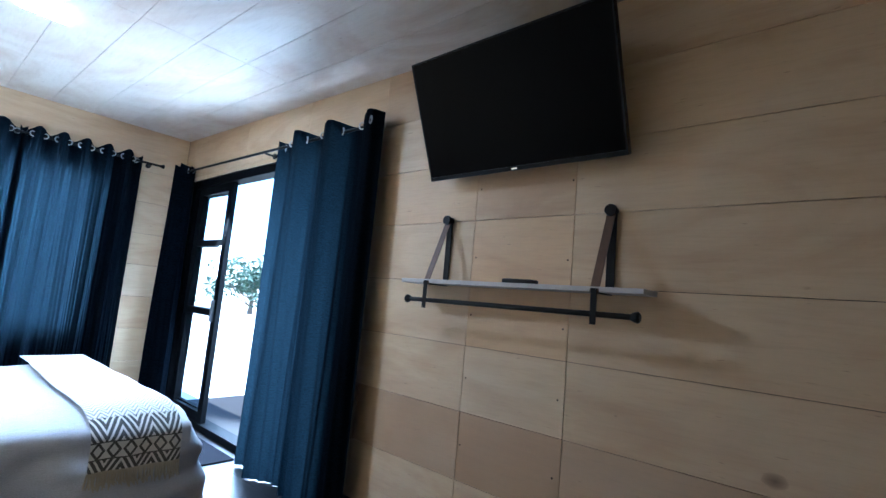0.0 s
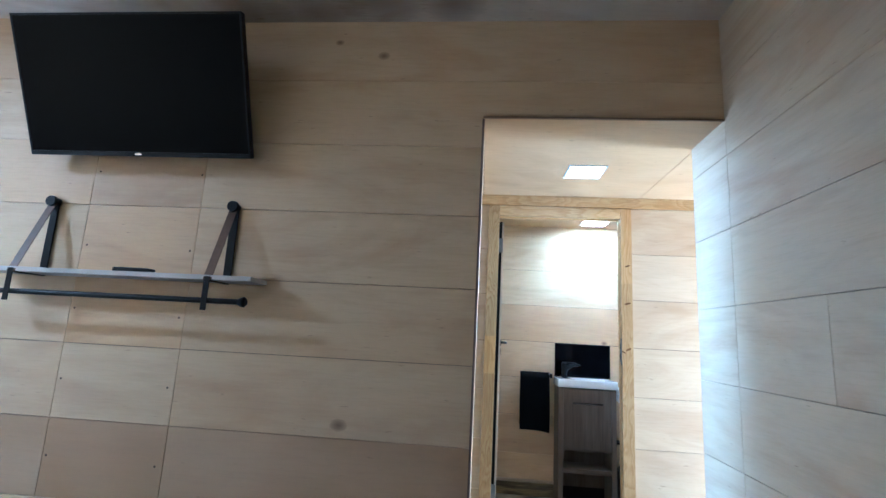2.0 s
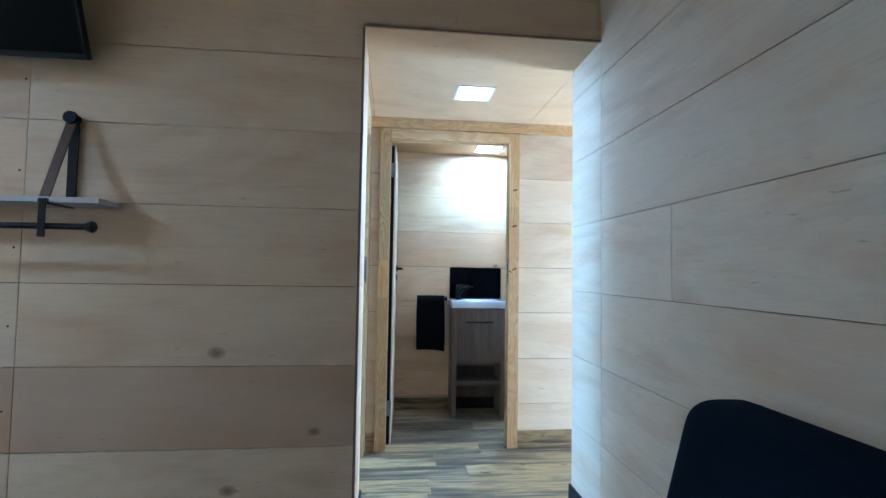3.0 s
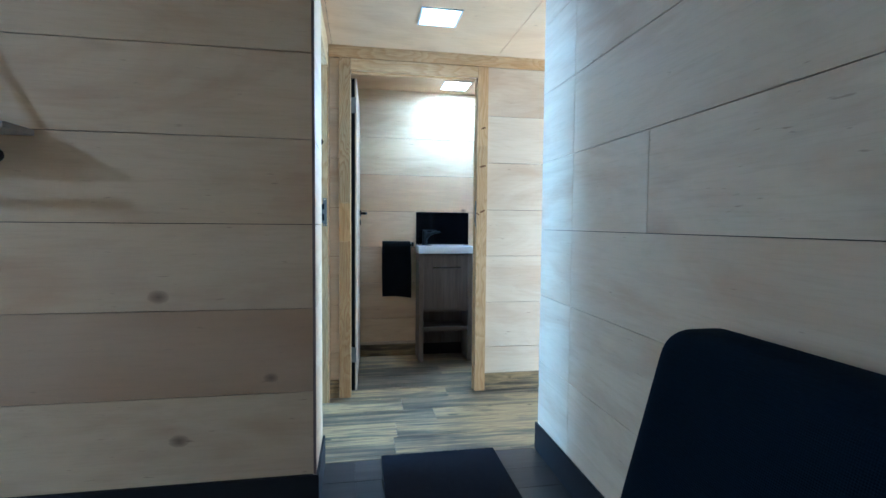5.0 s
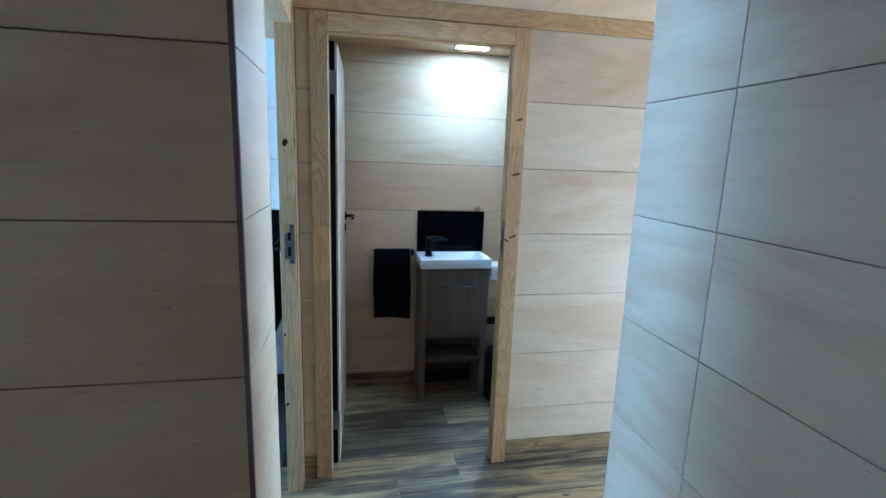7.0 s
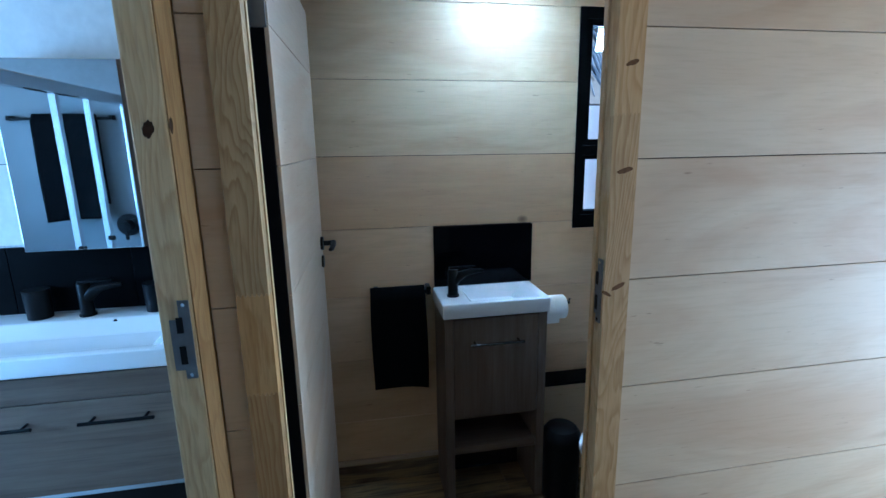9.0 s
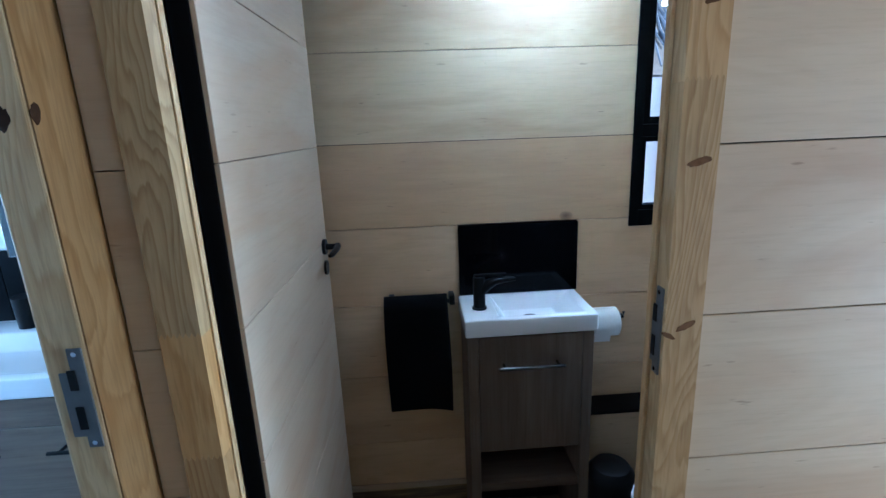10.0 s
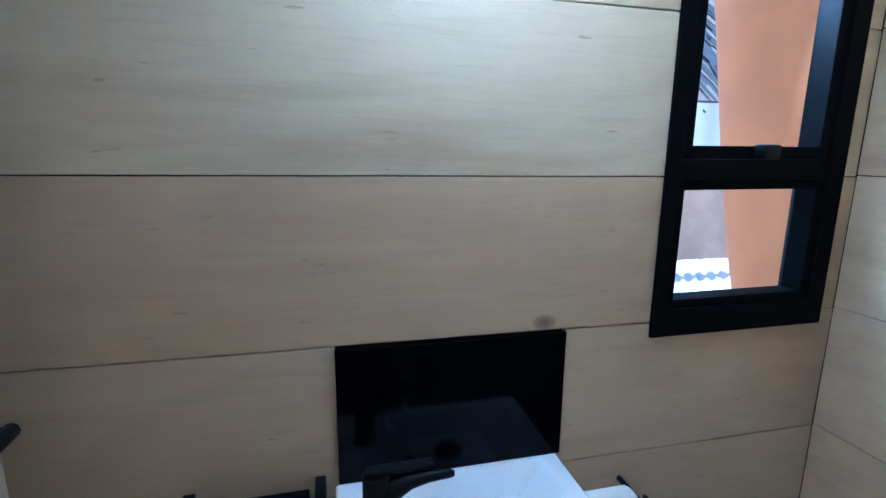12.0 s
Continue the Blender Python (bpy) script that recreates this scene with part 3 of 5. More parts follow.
LEFT_JAMB = ((0.0, 0.9925, False, True, JAMB_PINE), (0.993, 1.2335, True, True, STRIPED_PINE), (1.234, 2.130, True, False, GREY_PINE))
RIGHT_JAMB = ((0.0, 1.6175, False, True, BROWN_PINE), (1.618, 2.130, True, False, PINE))
for x0, x1, pieces in ((0.946, 1.016, LEFT_JAMB), (1.828, 1.897, RIGHT_JAMB)):
    for z0, z1, a, b, wood in pieces:
        part("jamb", local(jamb_piece(x0, x1, z0, z1, a, b), LO), wood, lining)
for x0, x1 in ((1.0165, 1.0200), (1.8205, 1.8275)):
    part("door_stop", local(boxed(x0, x1, END + 0.022, END + 0.040, 0.0, 2.047, 0.002), LO), PINE, lining)
part("head", local(boxed(1.0165, 1.8275, END - 0.0175, END + 0.045, 2.058, 2.1295, 0.004), LO), PINE_X, lining)
part("head_stop", local(boxed(1.022, 1.819, END, END + 0.030, 2.045, 2.0575, 0.002), LO), PINE_X, lining)
for k, (x, z, r, a) in enumerate(KNOT_PLACES):
    part("knot", local(knot_mesh(pose(x, END - 0.0180, z, 0, a, 0), r * 1.9, r * 0.6, 3 + k), LO), BROWN_KNOT, lining, "brown slanting knot")
strike_plate(lining, pose(1.8265 - LO[0], 0.002, 1.182, 0, 0, -90))

# bathroom door post, with its head
post = thing("door_post", (0.825, 3.43, 0), "oiled pine post of the bathroom doorway with dark knots", "door frame")
tagged(post, kind="structure")
PO = (0.825, 3.43, 0)
part("post", local(boxed(0.818, 0.882, 3.377, END + 0.010, 0, 2.20, 0.004), PO), CREAM_PINE, post)
part("head", local(boxed(0.818, 0.885, REVEAL + 0.001, 3.376, 2.05, 2.20, 0.004), PO), PINE_Y, post)
part("near_post", local(boxed(0.806, 0.904, REVEAL + 0.0005, REVEAL + 0.022, 0, 2.0495, 0.003), PO), PINE, post)
# thin sheet over the post's side, carrying the shade in its colour
part("side_lining", local(boxed(0.8823, 0.8855, 3.3790, END - 0.001, 0, 2.13, 0.001), PO), SHADED_PINE, post, "amber side face with its shade put into the colour")
strike_plate(post, pose(0.866 - PO[0], 3.376 - PO[1], 1.178))
for k, (x, y, z, r, turn) in enumerate(((0.848, 3.3770, 1.596, 0.013, 0), (0.8855, 3.387, 1.604, 0.012, 90), (0.8255, 3.3770, 0.775, 0.006, 0), (0.828, 3.3770, 0.446, 0.008, 0))):
    part("knot", local(knot_mesh(pose(x, y, z, 0, 12, turn), r * 0.8, r * 1.35, 20 + k), PO), KNOT, post, "dark round knot")

# toilet door leaf, open against the side wall
leaf = thing("toilet_door", (1.053, 3.550, 0.0), "open plywood-clad door with a black edge and lever handle", "door")
leaf.rotation_euler = (0, 0, radians(-1.7))
part("leaf", boxed(-0.047, -0.0105, 0, 0.762, 0.012, 2.035, 0.002), BLACK_PAINT, leaf, "black painted door core")
for z0, z1 in ((0.014, 0.3005), (0.302, 0.6095), (0.611, 0.9085), (0.910, 1.2045), (1.206, 1.5165), (1.518, 1.8215), (1.823, 2.033)):
    pb = part("board", boxed(-0.0100, 0.0, 0.002, 0.761, z0, z1, 0.0012, 1), DOOR_PLY, leaf)
    me = pb.data
    for v in me.vertices:
        v.co = (v.co.y, -v.co.x, v.co.z)
    pb.matrix_local = Matrix.Rotation(radians(90), 4, "Z") @ Matrix.Scale(1, 4)
lever = part("door_handle", tubed([(-0.001, 0.708, 1.192), (0.010, 0.708, 1.192)], 0.026, 24), BLACK_METAL, leaf, "matt black lever handle", 40)
part("neck", tubed([(0.008, 0.708, 1.192), (0.046, 0.708, 1.192)], 0.010), BLACK_METAL, lever, smooth=40)
part("lever", tubed([(0.046, 0.718, 1.192), (0.050, 0.675, 1.191), (0.048, 0.605, 1.190), (0.044, 0.590, 1.190)], [0.011, 0.010, 0.009, 0.006], 10), BLACK_METAL, lever, smooth=40)
part("escutcheon", tubed([(-0.001, 0.708, 1.120), (0.008, 0.708, 1.120)], 0.024, 24), BLACK_METAL, leaf, "black keyhole rose", 40)
for z in (0.25, 1.865):
    hg = part("hinge", boxed(-0.043, -0.004, -0.0035, 0.0005, z - 0.05, z + 0.05, 0.001), STEEL, leaf, "steel butt hinge")
    part("pin", tubed([(-0.047, -0.006, z - 0.05), (-0.047, -0.006, z + 0.05)], 0.005, 10), STEEL, hg, smooth=40)


def rect_ring(x0, x1, z0, z1, w, y0, y1, bevel=0.002):
    bm = bmesh.new()
    box(bm, x0, x0 + w, y0, y1, z0, z1, bevel)
    box(bm, x1 - w, x1, y0, y1, z0, z1, bevel)
    box(bm, x0 + w, x1 - w, y0 + 0.0005, y1 - 0.0005, z0, z0 + w, bevel)
    box(bm, x0 + w, x1 - w, y0 + 0.0005, y1 - 0.0005, z1 - w, z1, bevel)
    return bm


# toilet window
win = thing("window_1", (2.406, BACK, 1.187), "black aluminium toilet window with a top-hung sash", "window")
tagged(win, kind="structure")
WO = (2.406, BACK, 1.187)
bm = bmesh.new()
box(bm, 2.184, 2.217, BACK - 0.008, BACK + 0.055, 1.176, 2.112, 0.002)
box(bm, 2.585, 2.628, BACK - 0.008, BACK + 0.055, 1.176, 2.112, 0.002)
box(bm, 2.217, 2.585, BACK - 0.0075, BACK + 0.0545, 1.176, 1.235, 0.002)
box(bm, 2.217, 2.585, BACK - 0.0075, BACK + 0.0545, 2.066, 2.112, 0.002)
part("window_frame", local(bm, WO), ALUMINIUM, win)
part("transom", local(boxed(2.2175, 2.5845, BACK - 0.007, BACK + 0.054, 1.502, 1.545, 0.002), WO), ALUMINIUM, win)
part("bead", local(rect_ring(2.2175, 2.5845, 1.2355, 1.5015, 0.018, BACK + 0.000, BACK + 0.050), WO), ALUMINIUM, win)
sash = part("sash", local(rect_ring(2.2175, 2.5845, 1.5455, 2.0655, 0.026, BACK + 0.000, BACK + 0.052), WO), ALUMINIUM, win)
for z0, z1 in ((1.240, 1.497), (1.556, 2.056)):
    pane = part("pane", local(boxed(2.230, 2.572, BACK + 0.042, BACK + 0.047, z0, z1), WO), GLASS, win, "clear glass pane")
    pane.visible_shadow = False
part("latch", local(boxed(2.39, 2.43, BACK - 0.028, BACK + 0.004, 1.545, 1.575, 0.006), WO), BLACK_METAL, win, "black window stay", 40)

# sliding door: fixed light, parked leaf, open half
slider = thing("sliding_door", (-3.425, 2.36, 0), "black aluminium sliding door standing open to the terrace", "door")
SO = (-3.425, 2.36, 0)
bm = bmesh.new()
box(bm, -4.75, -2.10, 2.30, 2.43, 2.27, 2.34, 0.003)
box(bm, -4.75, -2.10, 2.30, 2.43, 0.0, 0.055, 0.003)
box(bm, -4.75, -4.69, 2.301, 2.429, 0.056, 2.269, 0.003)
box(bm, -2.16, -2.10, 2.301, 2.429, 0.056, 2.269, 0.003)
part("outer_frame", local(bm, SO), ALUMINIUM, slider)
for nm, x0, x1, y0 in (("fixed_leaf", -4.688, -4.00, 2.375), ("sliding_leaf", -4.60, -3.86, 2.315)):
    lf = part(nm, local(rect_ring(x0, x1, 0.058, 2.267, 0.085, y0, y0 + 0.045), SO), ALUMINIUM, slider)
    for z in (1.00, 1.66):
        part("rail", local(boxed(x0 + 0.086, x1 - 0.086, y0 + 0.001, y0 + 0.044, z, z + 0.06, 0.002), SO), ALUMINIUM, lf)
    pane = part("pane", local(boxed(x0 + 0.08, x1 - 0.08, y0 + 0.02, y0 + 0.025, 0.13, 2.19), SO), GLASS, lf, "clear glass pane")
    pane.visible_shadow = False
part("pull_handle", local(boxed(-3.925, -3.895, 2.285, 2.314, 0.95, 1.15, 0.006), SO), STEEL, slider, "steel pull handle")

win2 = thing("window_2", (-5.0, 0.775, 0.74), "black aluminium bedroom window behind closed curtains", "window")
tagged(win2, kind="structure")
bm = bmesh.new()
for y0, y1 in ((0.0, 0.06), (0.745, 0.805), (1.49, 1.55)):
    box(bm, -5.06, -4.99, y0, y1, 0.74, 2.25, 0.003)
for z0, z1 in ((0.741, 0.79), (2.20, 2.249)):
    box(bm, -5.059, -4.991, 0.061, 0.744, z0, z1, 0.003)
    box(bm, -5.059, -4.991, 0.806, 1.489, z0, z1, 0.003)
part("window_frame", local(bm, (-5.0, 0.775, 0.74)), ALUMINIUM, win2)
for y0, y1 in ((0.06, 0.745), (0.805, 1.49)):
    pane = part("pane", local(boxed(-5.03, -5.025, y0, y1, 0.79, 2.2), (-5.0, 0.775, 0.74)), GLASS, win2, "clear glass pane")
    pane.visible_shadow = False

# ---- lights ----


def led_panel(name, x, y, z, w, material, label):
    th = thing(name, (x, y, z), label, "ceiling light", "square LED panels")
    part("bezel", rect_ring(-w / 2 - 0.012, w / 2 + 0.012, -w / 2 - 0.012, w / 2 + 0.012, 0.012, -0.006, 0.0015, 0.001), PLASTER, th, "thin white rim").matrix_local = pose(0, 0, 0, 90, 0, 0) @ pose(0, -0.0025, 0)
    part("diffuser", boxed(-w / 2, w / 2, -w / 2, w / 2, -0.004, -0.001), material, th, "glowing white diffuser")
    return th


led_panel("ceiling_light", 1.49, 2.955, CLEAR, 0.19, LED, "lit square white LED panel in the passage ceiling")
led_panel("ceiling_light", 1.82, 4.17, CLEAR, 0.19, LED_WC, "lit square white LED panel in the toilet ceiling")
bl = led_panel("ceiling_light", -2.88, 0.70, ceiling_z(-2.88) - 0.002, 0.21, LED_DIM, "lit square white LED panel in the bedroom ceiling")
bl.rotation_euler = (0, math.atan(0.027), 0)

# ---- bedroom things ----
# television, tilted on a wall bracket
tv = thing("television", (-0.645, 2.266, 2.20), "black flat-screen television tilted down on a wall bracket", "television")
TILT_M = Matrix.Translation((0, -0.093, -0.252)) @ Matrix.Rotation(radians(22.5), 4, "X")
W, Hh = 1.055, 0.605
body = part("casing", boxed(-W / 2, W / 2, 0.004, 0.035, 0, Hh, 0.006), BLACK_PLASTIC, tv)
body.matrix_local = TILT_M
scr = part("screen", boxed(-W / 2 + 0.008, W / 2 - 0.008, 0.0005, 0.006, 0.022, Hh - 0.008, 0.001), SCREEN, tv, "dark glossy screen")
scr.matrix_local = TILT_M
bez = part("bezel", rect_ring(-W / 2, W / 2, 0.0, Hh, 0.0085, -0.002, 0.006, 0.0015), BLACK_PLASTIC, tv)
bez.matrix_local = TILT_M
chin = part("lower_trim", boxed(-W / 2 + 0.001, W / 2 - 0.001, -0.004, 0.004, 0.001, 0.020, 0.002), BLACK_PLASTIC, tv)
chin.matrix_local = TILT_M
part("badge", boxed(-0.016, 0.016, -0.0055, -0.0035, 0.006, 0.014, 0.001), CHROME, tv, "small silver badge").matrix_local = TILT_M
part("back_housing", boxed(-0.36, 0.36, 0.033, 0.065, 0.08, 0.40, 0.015), BLACK_PLASTIC, tv).matrix_local = TILT_M
part("wall_bracket", boxed(-0.2, 0.2, -0.028, 0.002, -0.12, 0.10, 0.004), BLACK_METAL, tv)
for x in (-0.15, 0.15):
    part("arm", tubed([(x, -0.02, 0.06), (x, -0.14, 0.10)], 0.012, 8), BLACK_METAL, tv)

# strap shelf
shelf = thing("wall_shelf", (-0.645, NORTH, 1.41), "pale board shelf slung on leather straps over a black rail", "shelf")
part("shelf_board", boxed(-0.625, 0.625, -0.155, -0.004, -0.010, 0.010, 0.002), BOARD, shelf)
for x in (-0.445, 0.440):
    knob = part("wall_hook", tubed([(x, 0.0, 0.335), (x, -0.030, 0.335), (x, -0.032, 0.335), (x, -0.044, 0.335)], [0.020, 0.020, 0.026, 0.024], 20), BLACK_METAL, shelf, "black round wall hook", 40)
    bm = bmesh.new()
    for (y0, z0), (y1, z1) in (((-0.022, 0.335), (-0.159, -0.012)),):
        n = Vector((0, z1 - z0, -(y1 - y0))).normalized() * 0.0018
        q = [bm.verts.new((x + dx, y + s * n.y, z + s * n.z)) for s in (-1, 1) for dx, y, z in ((-0.018, y0, z0), (0.018, y0, z0), (0.018, y1, z1), (-0.018, y1, z1))]
        for f in ((0, 1, 2, 3), (7, 6, 5, 4), (0, 4, 5, 1), (1, 5, 6, 2), (2, 6, 7, 3), (3, 7, 4, 0)):
            bm.faces.new([q[i] for i in f])
    part("front_strap", bm, LEATHER, shelf, "brown leather strap")
    part("back_strap", boxed(x - 0.018, x + 0.018, -0.012, -0.006, 0.011, 0.335, 0.001), BLACK_METAL, shelf, "black strap against the wall")
    bm = boxed(x - 0.012, x + 0.012, -0.162, -0.157, -0.135, 0.004, 0.001)
    box(bm, x - 0.012, x + 0.012, -0.158, -0.006, -0.015, -0.0105, 0.001)
    part("drop_bracket", bm, BLACK_METAL, shelf, "black steel rail bracket")
rail = part("rail", tubed([(-0.565, -0.145, -0.095), (0.590, -0.145, -0.095)], 0.0115, 14), BLACK_METAL, shelf, "black steel hanging rail", 40)
for x, s in ((-0.565, -1), (0.590, 1)):
    part("finial", tubed([(x - s * 0.01, -0.145, -0.095), (x + s * 0.004, -0.145, -0.095), (x + s * 0.014, -0.145, -0.095), (x + s * 0.022, -0.145, -0.095)], [0.013, 0.020, 0.022, 0.015], 14), BLACK_METAL, rail, smooth=40)
remote = thing("remote_control", (-0.575, 2.17, 1.42), "black remote control lying on the wall shelf", "remote control", turn=8)
part("body", boxed(-0.08, 0.08, -0.022, 0.022, 0.0005, 0.020, 0.006), BLACK_PLASTIC, remote, smooth=40)
part("keys", boxed(-0.06, 0.06, -0.014, 0.014, 0.0195, 0.0215, 0.001), BLACK_METAL, remote)


def curtain_panel(th, x0, x1, folds, seed, top=0.055, drop=2.42, flare=0.0, slack=0.045):
    """Eyelet curtain: deep folds on a rod along local x; local z 0 is the rod."""
    rnd = random.Random(seed)
    ph = [rnd.uniform(-0.5, 0.5) for _ in range(8)]

    def fn(s, t):
        a = s * folds * math.tau
        z = top - t * (drop + top) + 0.022 * (1 - t) ** 3 * math.cos(a + math.pi / 2)
        depth = slack * (1 + 0.35 * math.sin(3 * s + ph[0])) * (1 - 0.25 * t)
        wob = 0.30 * math.sin(a * 0.5 + 2.2 * t + ph[1]) + 0.32 * math.sin(2 * a + 3 * t + ph[2]) + 0.30 * math.sin(3.3 * a + ph[6] * 6 + t) + 0.20 * math.sin(7.1 * a + ph[7] * 9 - t)
        x = x0 + (x1 - x0) * s + 0.018 * t * math.sin(a * 0.37 + ph[3] * 4) + flare * t * (s - 0.5)
        y = depth * (math.sin(a + 0.5 * t * math.sin(s * 5 + ph[4])) + wob * (0.2 + 0.8 * t)) + 0.02 * t * math.sin(2.3 * s + ph[5])
        return (x, y, z)

    length = (x1 - x0) * 1.8
    part("curtain", sheet(fn, max(150, int(folds * 44)), 40, lambda s, t: (s * length, t * (drop + top))), CURTAIN, th, "navy linen eyelet curtain", 80)
    n = int(folds * 2)
    for k in range(n + 1):
        s = min(max((k + 0.02) / n, 0.05), 0.95)
        x, y, z = fn(s, 0.022)
        slope = math.cos(s * folds * math.tau)
        bm = bmesh.new()
        pts = [(0.0, 0.022 * math.cos(q * math.tau / 20), 0.022 * math.sin(q * math.tau / 20)) for q in range(21)]
        tube(bm, pts, 0.0045, 8, False)
        ring = part("eyelet", bm, NICKEL, th, "silver eyelet ring", 40)
        ring.matrix_local = pose(x, y - 0.010, 0.006, 0, 0, 90 - 24 * (1 if slope > 0 else -1))


def curtain_rod(name, at, turn, x0, x1, brackets, label):
    th = thing(name, at, label, "curtain rod", turn=turn)
    part("rod", tubed([(x0, 0, 0), (x1, 0, 0)], 0.011, 14), BLACK_METAL, th, smooth=40)
    for x, s in ((x0, -1), (x1, 1)):
        part("finial", tubed([(x, 0, 0), (x + s * 0.012, 0, 0), (x + s * 0.03, 0, 0), (x + s * 0.036, 0, 0)], [0.012, 0.020, 0.020, 0.010], 14), BLACK_METAL, th, smooth=40)
    for x in brackets:
        br = part("bracket", tubed([(x, 0.005, -0.012), (x, 0.085, -0.012)], 0.008, 10), BLACK_METAL, th, smooth=40)
        part("wall_plate", tubed([(x, 0.080, -0.012), (x, 0.094, -0.012)], 0.024, 16), BLACK_METAL, br, smooth=40)
    return th


ROD_N = (-3.2, 2.175, 2.395)
rod_n = curtain_rod("curtain_rod", ROD_N, 0, -1.70, 1.49, (0.14,), "black curtain rod over the sliding door")
rod_n.rotation_euler = (0, radians(0.9), 0)
cur = thing("curtain_pair", ROD_N, "navy linen eyelet curtains drawn open at the sliding door", "curtains")
cur.rotation_euler = (0, radians(0.9), 0)
curtain_panel(cur, 0.34, 1.585, 3, 3, 0.062, 2.38, 0.03, 0.046)
curtain_panel(cur, -1.74, -1.36, 2.5, 5, 0.055, 2.36, 0.10, 0.050)
ROD_W = (-4.86, 0.85, 2.45)
curtain_rod("curtain_rod", ROD_W, 90, -1.25, 1.14, (1.05, -1.1), "black curtain rod over the bedroom window")
cur2 = thing("curtain_pair", ROD_W, "navy linen eyelet curtains closed over the bedroom window", "curtains", turn=90)
curtain_panel(cur2, -1.15, 0.08, 5.5, 8, 0.060, 2.40, 0.0, 0.040)
curtain_panel(cur2, 0.03, 0.97, 5.5, 9, 0.060, 2.40, 0.0, 0.040)

# bed
bed = thing("bed", (-3.09, 0.52, 0), "double bed made up with a white duvet hanging to the floor", "bed")
part("base", boxed(-0.93, 0.93, -0.97, 1.00, 0.06, 0.34, 0.02), GREY_PANEL, bed, "grey bed base")
for x in (-0.8, 0.8):
    for y in (-0.85, 0.8):
        part("leg", tubed([(x, y, 0.0), (x, y, 0.065)], 0.03, 12), BLACK_PLASTIC, bed)
part("mattress", boxed(-0.94, 0.94, -0.98, 1.01, 0.345, 0.56, 0.05, 4), DUVET, bed, smooth=40)


def duvet_skin(s, t):
    a = s * math.tau
    c, d = math.cos(a), math.sin(a)
    k = (abs(c) ** 7 + abs(d) ** 7) ** (-1 / 7)
    cx, cy = c * k, d * k
    if t < 0.45:
        f = t / 0.45
        r = f
        z = 0.622 + 0.016 * noise.noise(Vector((cx * f * 2.2, cy * f * 2.2, 3.0))) + 0.007 * noise.noise(Vector((cx * f * 8, cy * f * 8, 1.0))) - 0.05 * f ** 8
        return (0.96 * cx * r, (1.05 if cy > 0 else 0.95) * cy * r, z)
    g = (t - 0.45) / 0.55
    wander = 1.9 * math.sin(3 * a) + 1.2 * noise.noise(Vector((3 * cx, 3 * cy, 2 * g)))
    fold = math.sin(a * 13 + wander) * 0.6 + 0.4 * math.sin(a * 27 + 2.0 + 3 * g)
    crease = noise.noise(Vector((5 * cx, 5 * cy, 6 * g + 0.5)))
    out = 0.035 * math.sin(min(1.0, g * 2.2) * math.pi / 2) + 0.02 * g + 0.050 * g * fold + 0.03 * crease * min(1.0, 3 * g) + 0.11 * g * (2 * abs(c * d)) ** 5
    z = 0.572 - 0.50 * g + 0.02 * fold * g * 0.4
    return ((0.96 + out) * cx, ((1.05 if cy > 0 else 0.95) + out) * cy, z)


part("duvet", sheet(duvet_skin, 300, 56, lambda s, t: (s * 7, t * 1.5)), DUVET, bed, "rumpled white cotton duvet", 80)
throw = thing("bed_throw", (-3.09, 1.225, 0.642), "white throw with black zigzag border and cream fringe", "throw")


def throw_skin(s, t):
    y = -0.195 + 0.39 * s + 0.006 * math.sin(9 * t)
    d = t * 2.16
    if d < 1.96:
        x, z = -0.975 + d, 0.014 + 0.008 * noise.noise(Vector((d * 3, y * 4, 1.0))) - 0.052 * max(0.0, (d - 1.72) / 0.24) ** 3
    else:
        e = d - 1.96
        x, z = 0.995 + 0.045 * min(1.0, e / 0.05) + 0.14 * e + 0.006 * math.sin(14 * s + 2), -0.038 - e * 0.97
    return (x, y, z)


part("cloth", sheet(throw_skin, 24, 110, lambda s, t: (s, t * 2.16)), THROW, throw, smooth=80)
bm = bmesh.new()
rnd = random.Random(4)
for k in range(70):
    s = (k + 0.5) / 70
    x, y, z = throw_skin(s, 1.0)
    tube(bm, [(x, y, z + 0.005), (x + rnd.uniform(-0.004, 0.012), y + rnd.uniform(-0.008, 0.008), z - 0.045), (x + rnd.uniform(0, 0.018), y + rnd.uniform(-0.014, 0.014), z - rnd.uniform(0.055, 0.08))], [0.0035, 0.0045, 0.002], 5)
fr = part("fringe", bm, FRINGE, throw, "cream knotted fringe")
tagged(fr, kind="stuff")

rug = thing("door_mat", (-3.35, 2.09, 0.0), "small grey mat inside the sliding door", "mat")
part("surface", boxed(-0.36, 0.36, -0.13, 0.13, 0.001, 0.012, 0.004), MAT_CLOTH, rug)
mat1 = thing("floor_mat", (1.448, 2.19, 0.0), "charcoal pile mat lying at the passage threshold", "mat")
bm = sheet(lambda s, t: (-0.272 + 0.544 * s, -0.44 + 0.88 * t, 0.012 + 0.003 * noise.noise(Vector((s * 30, t * 40, 0)))), 40, 60, lambda s, t: (s * 0.55, t * 0.88))
part("surface", bm, MAT_CLOTH, mat1, smooth=80)
part("backing", boxed(-0.276, 0.276, -0.444, 0.444, 0.0008, 0.009, 0.003), BLACK_PLASTIC, mat1)

# armchair against the side wall
chair = thing("armchair", (1.60, 0.86, 0), "dark navy upholstered armchair with a rounded back", "chair")


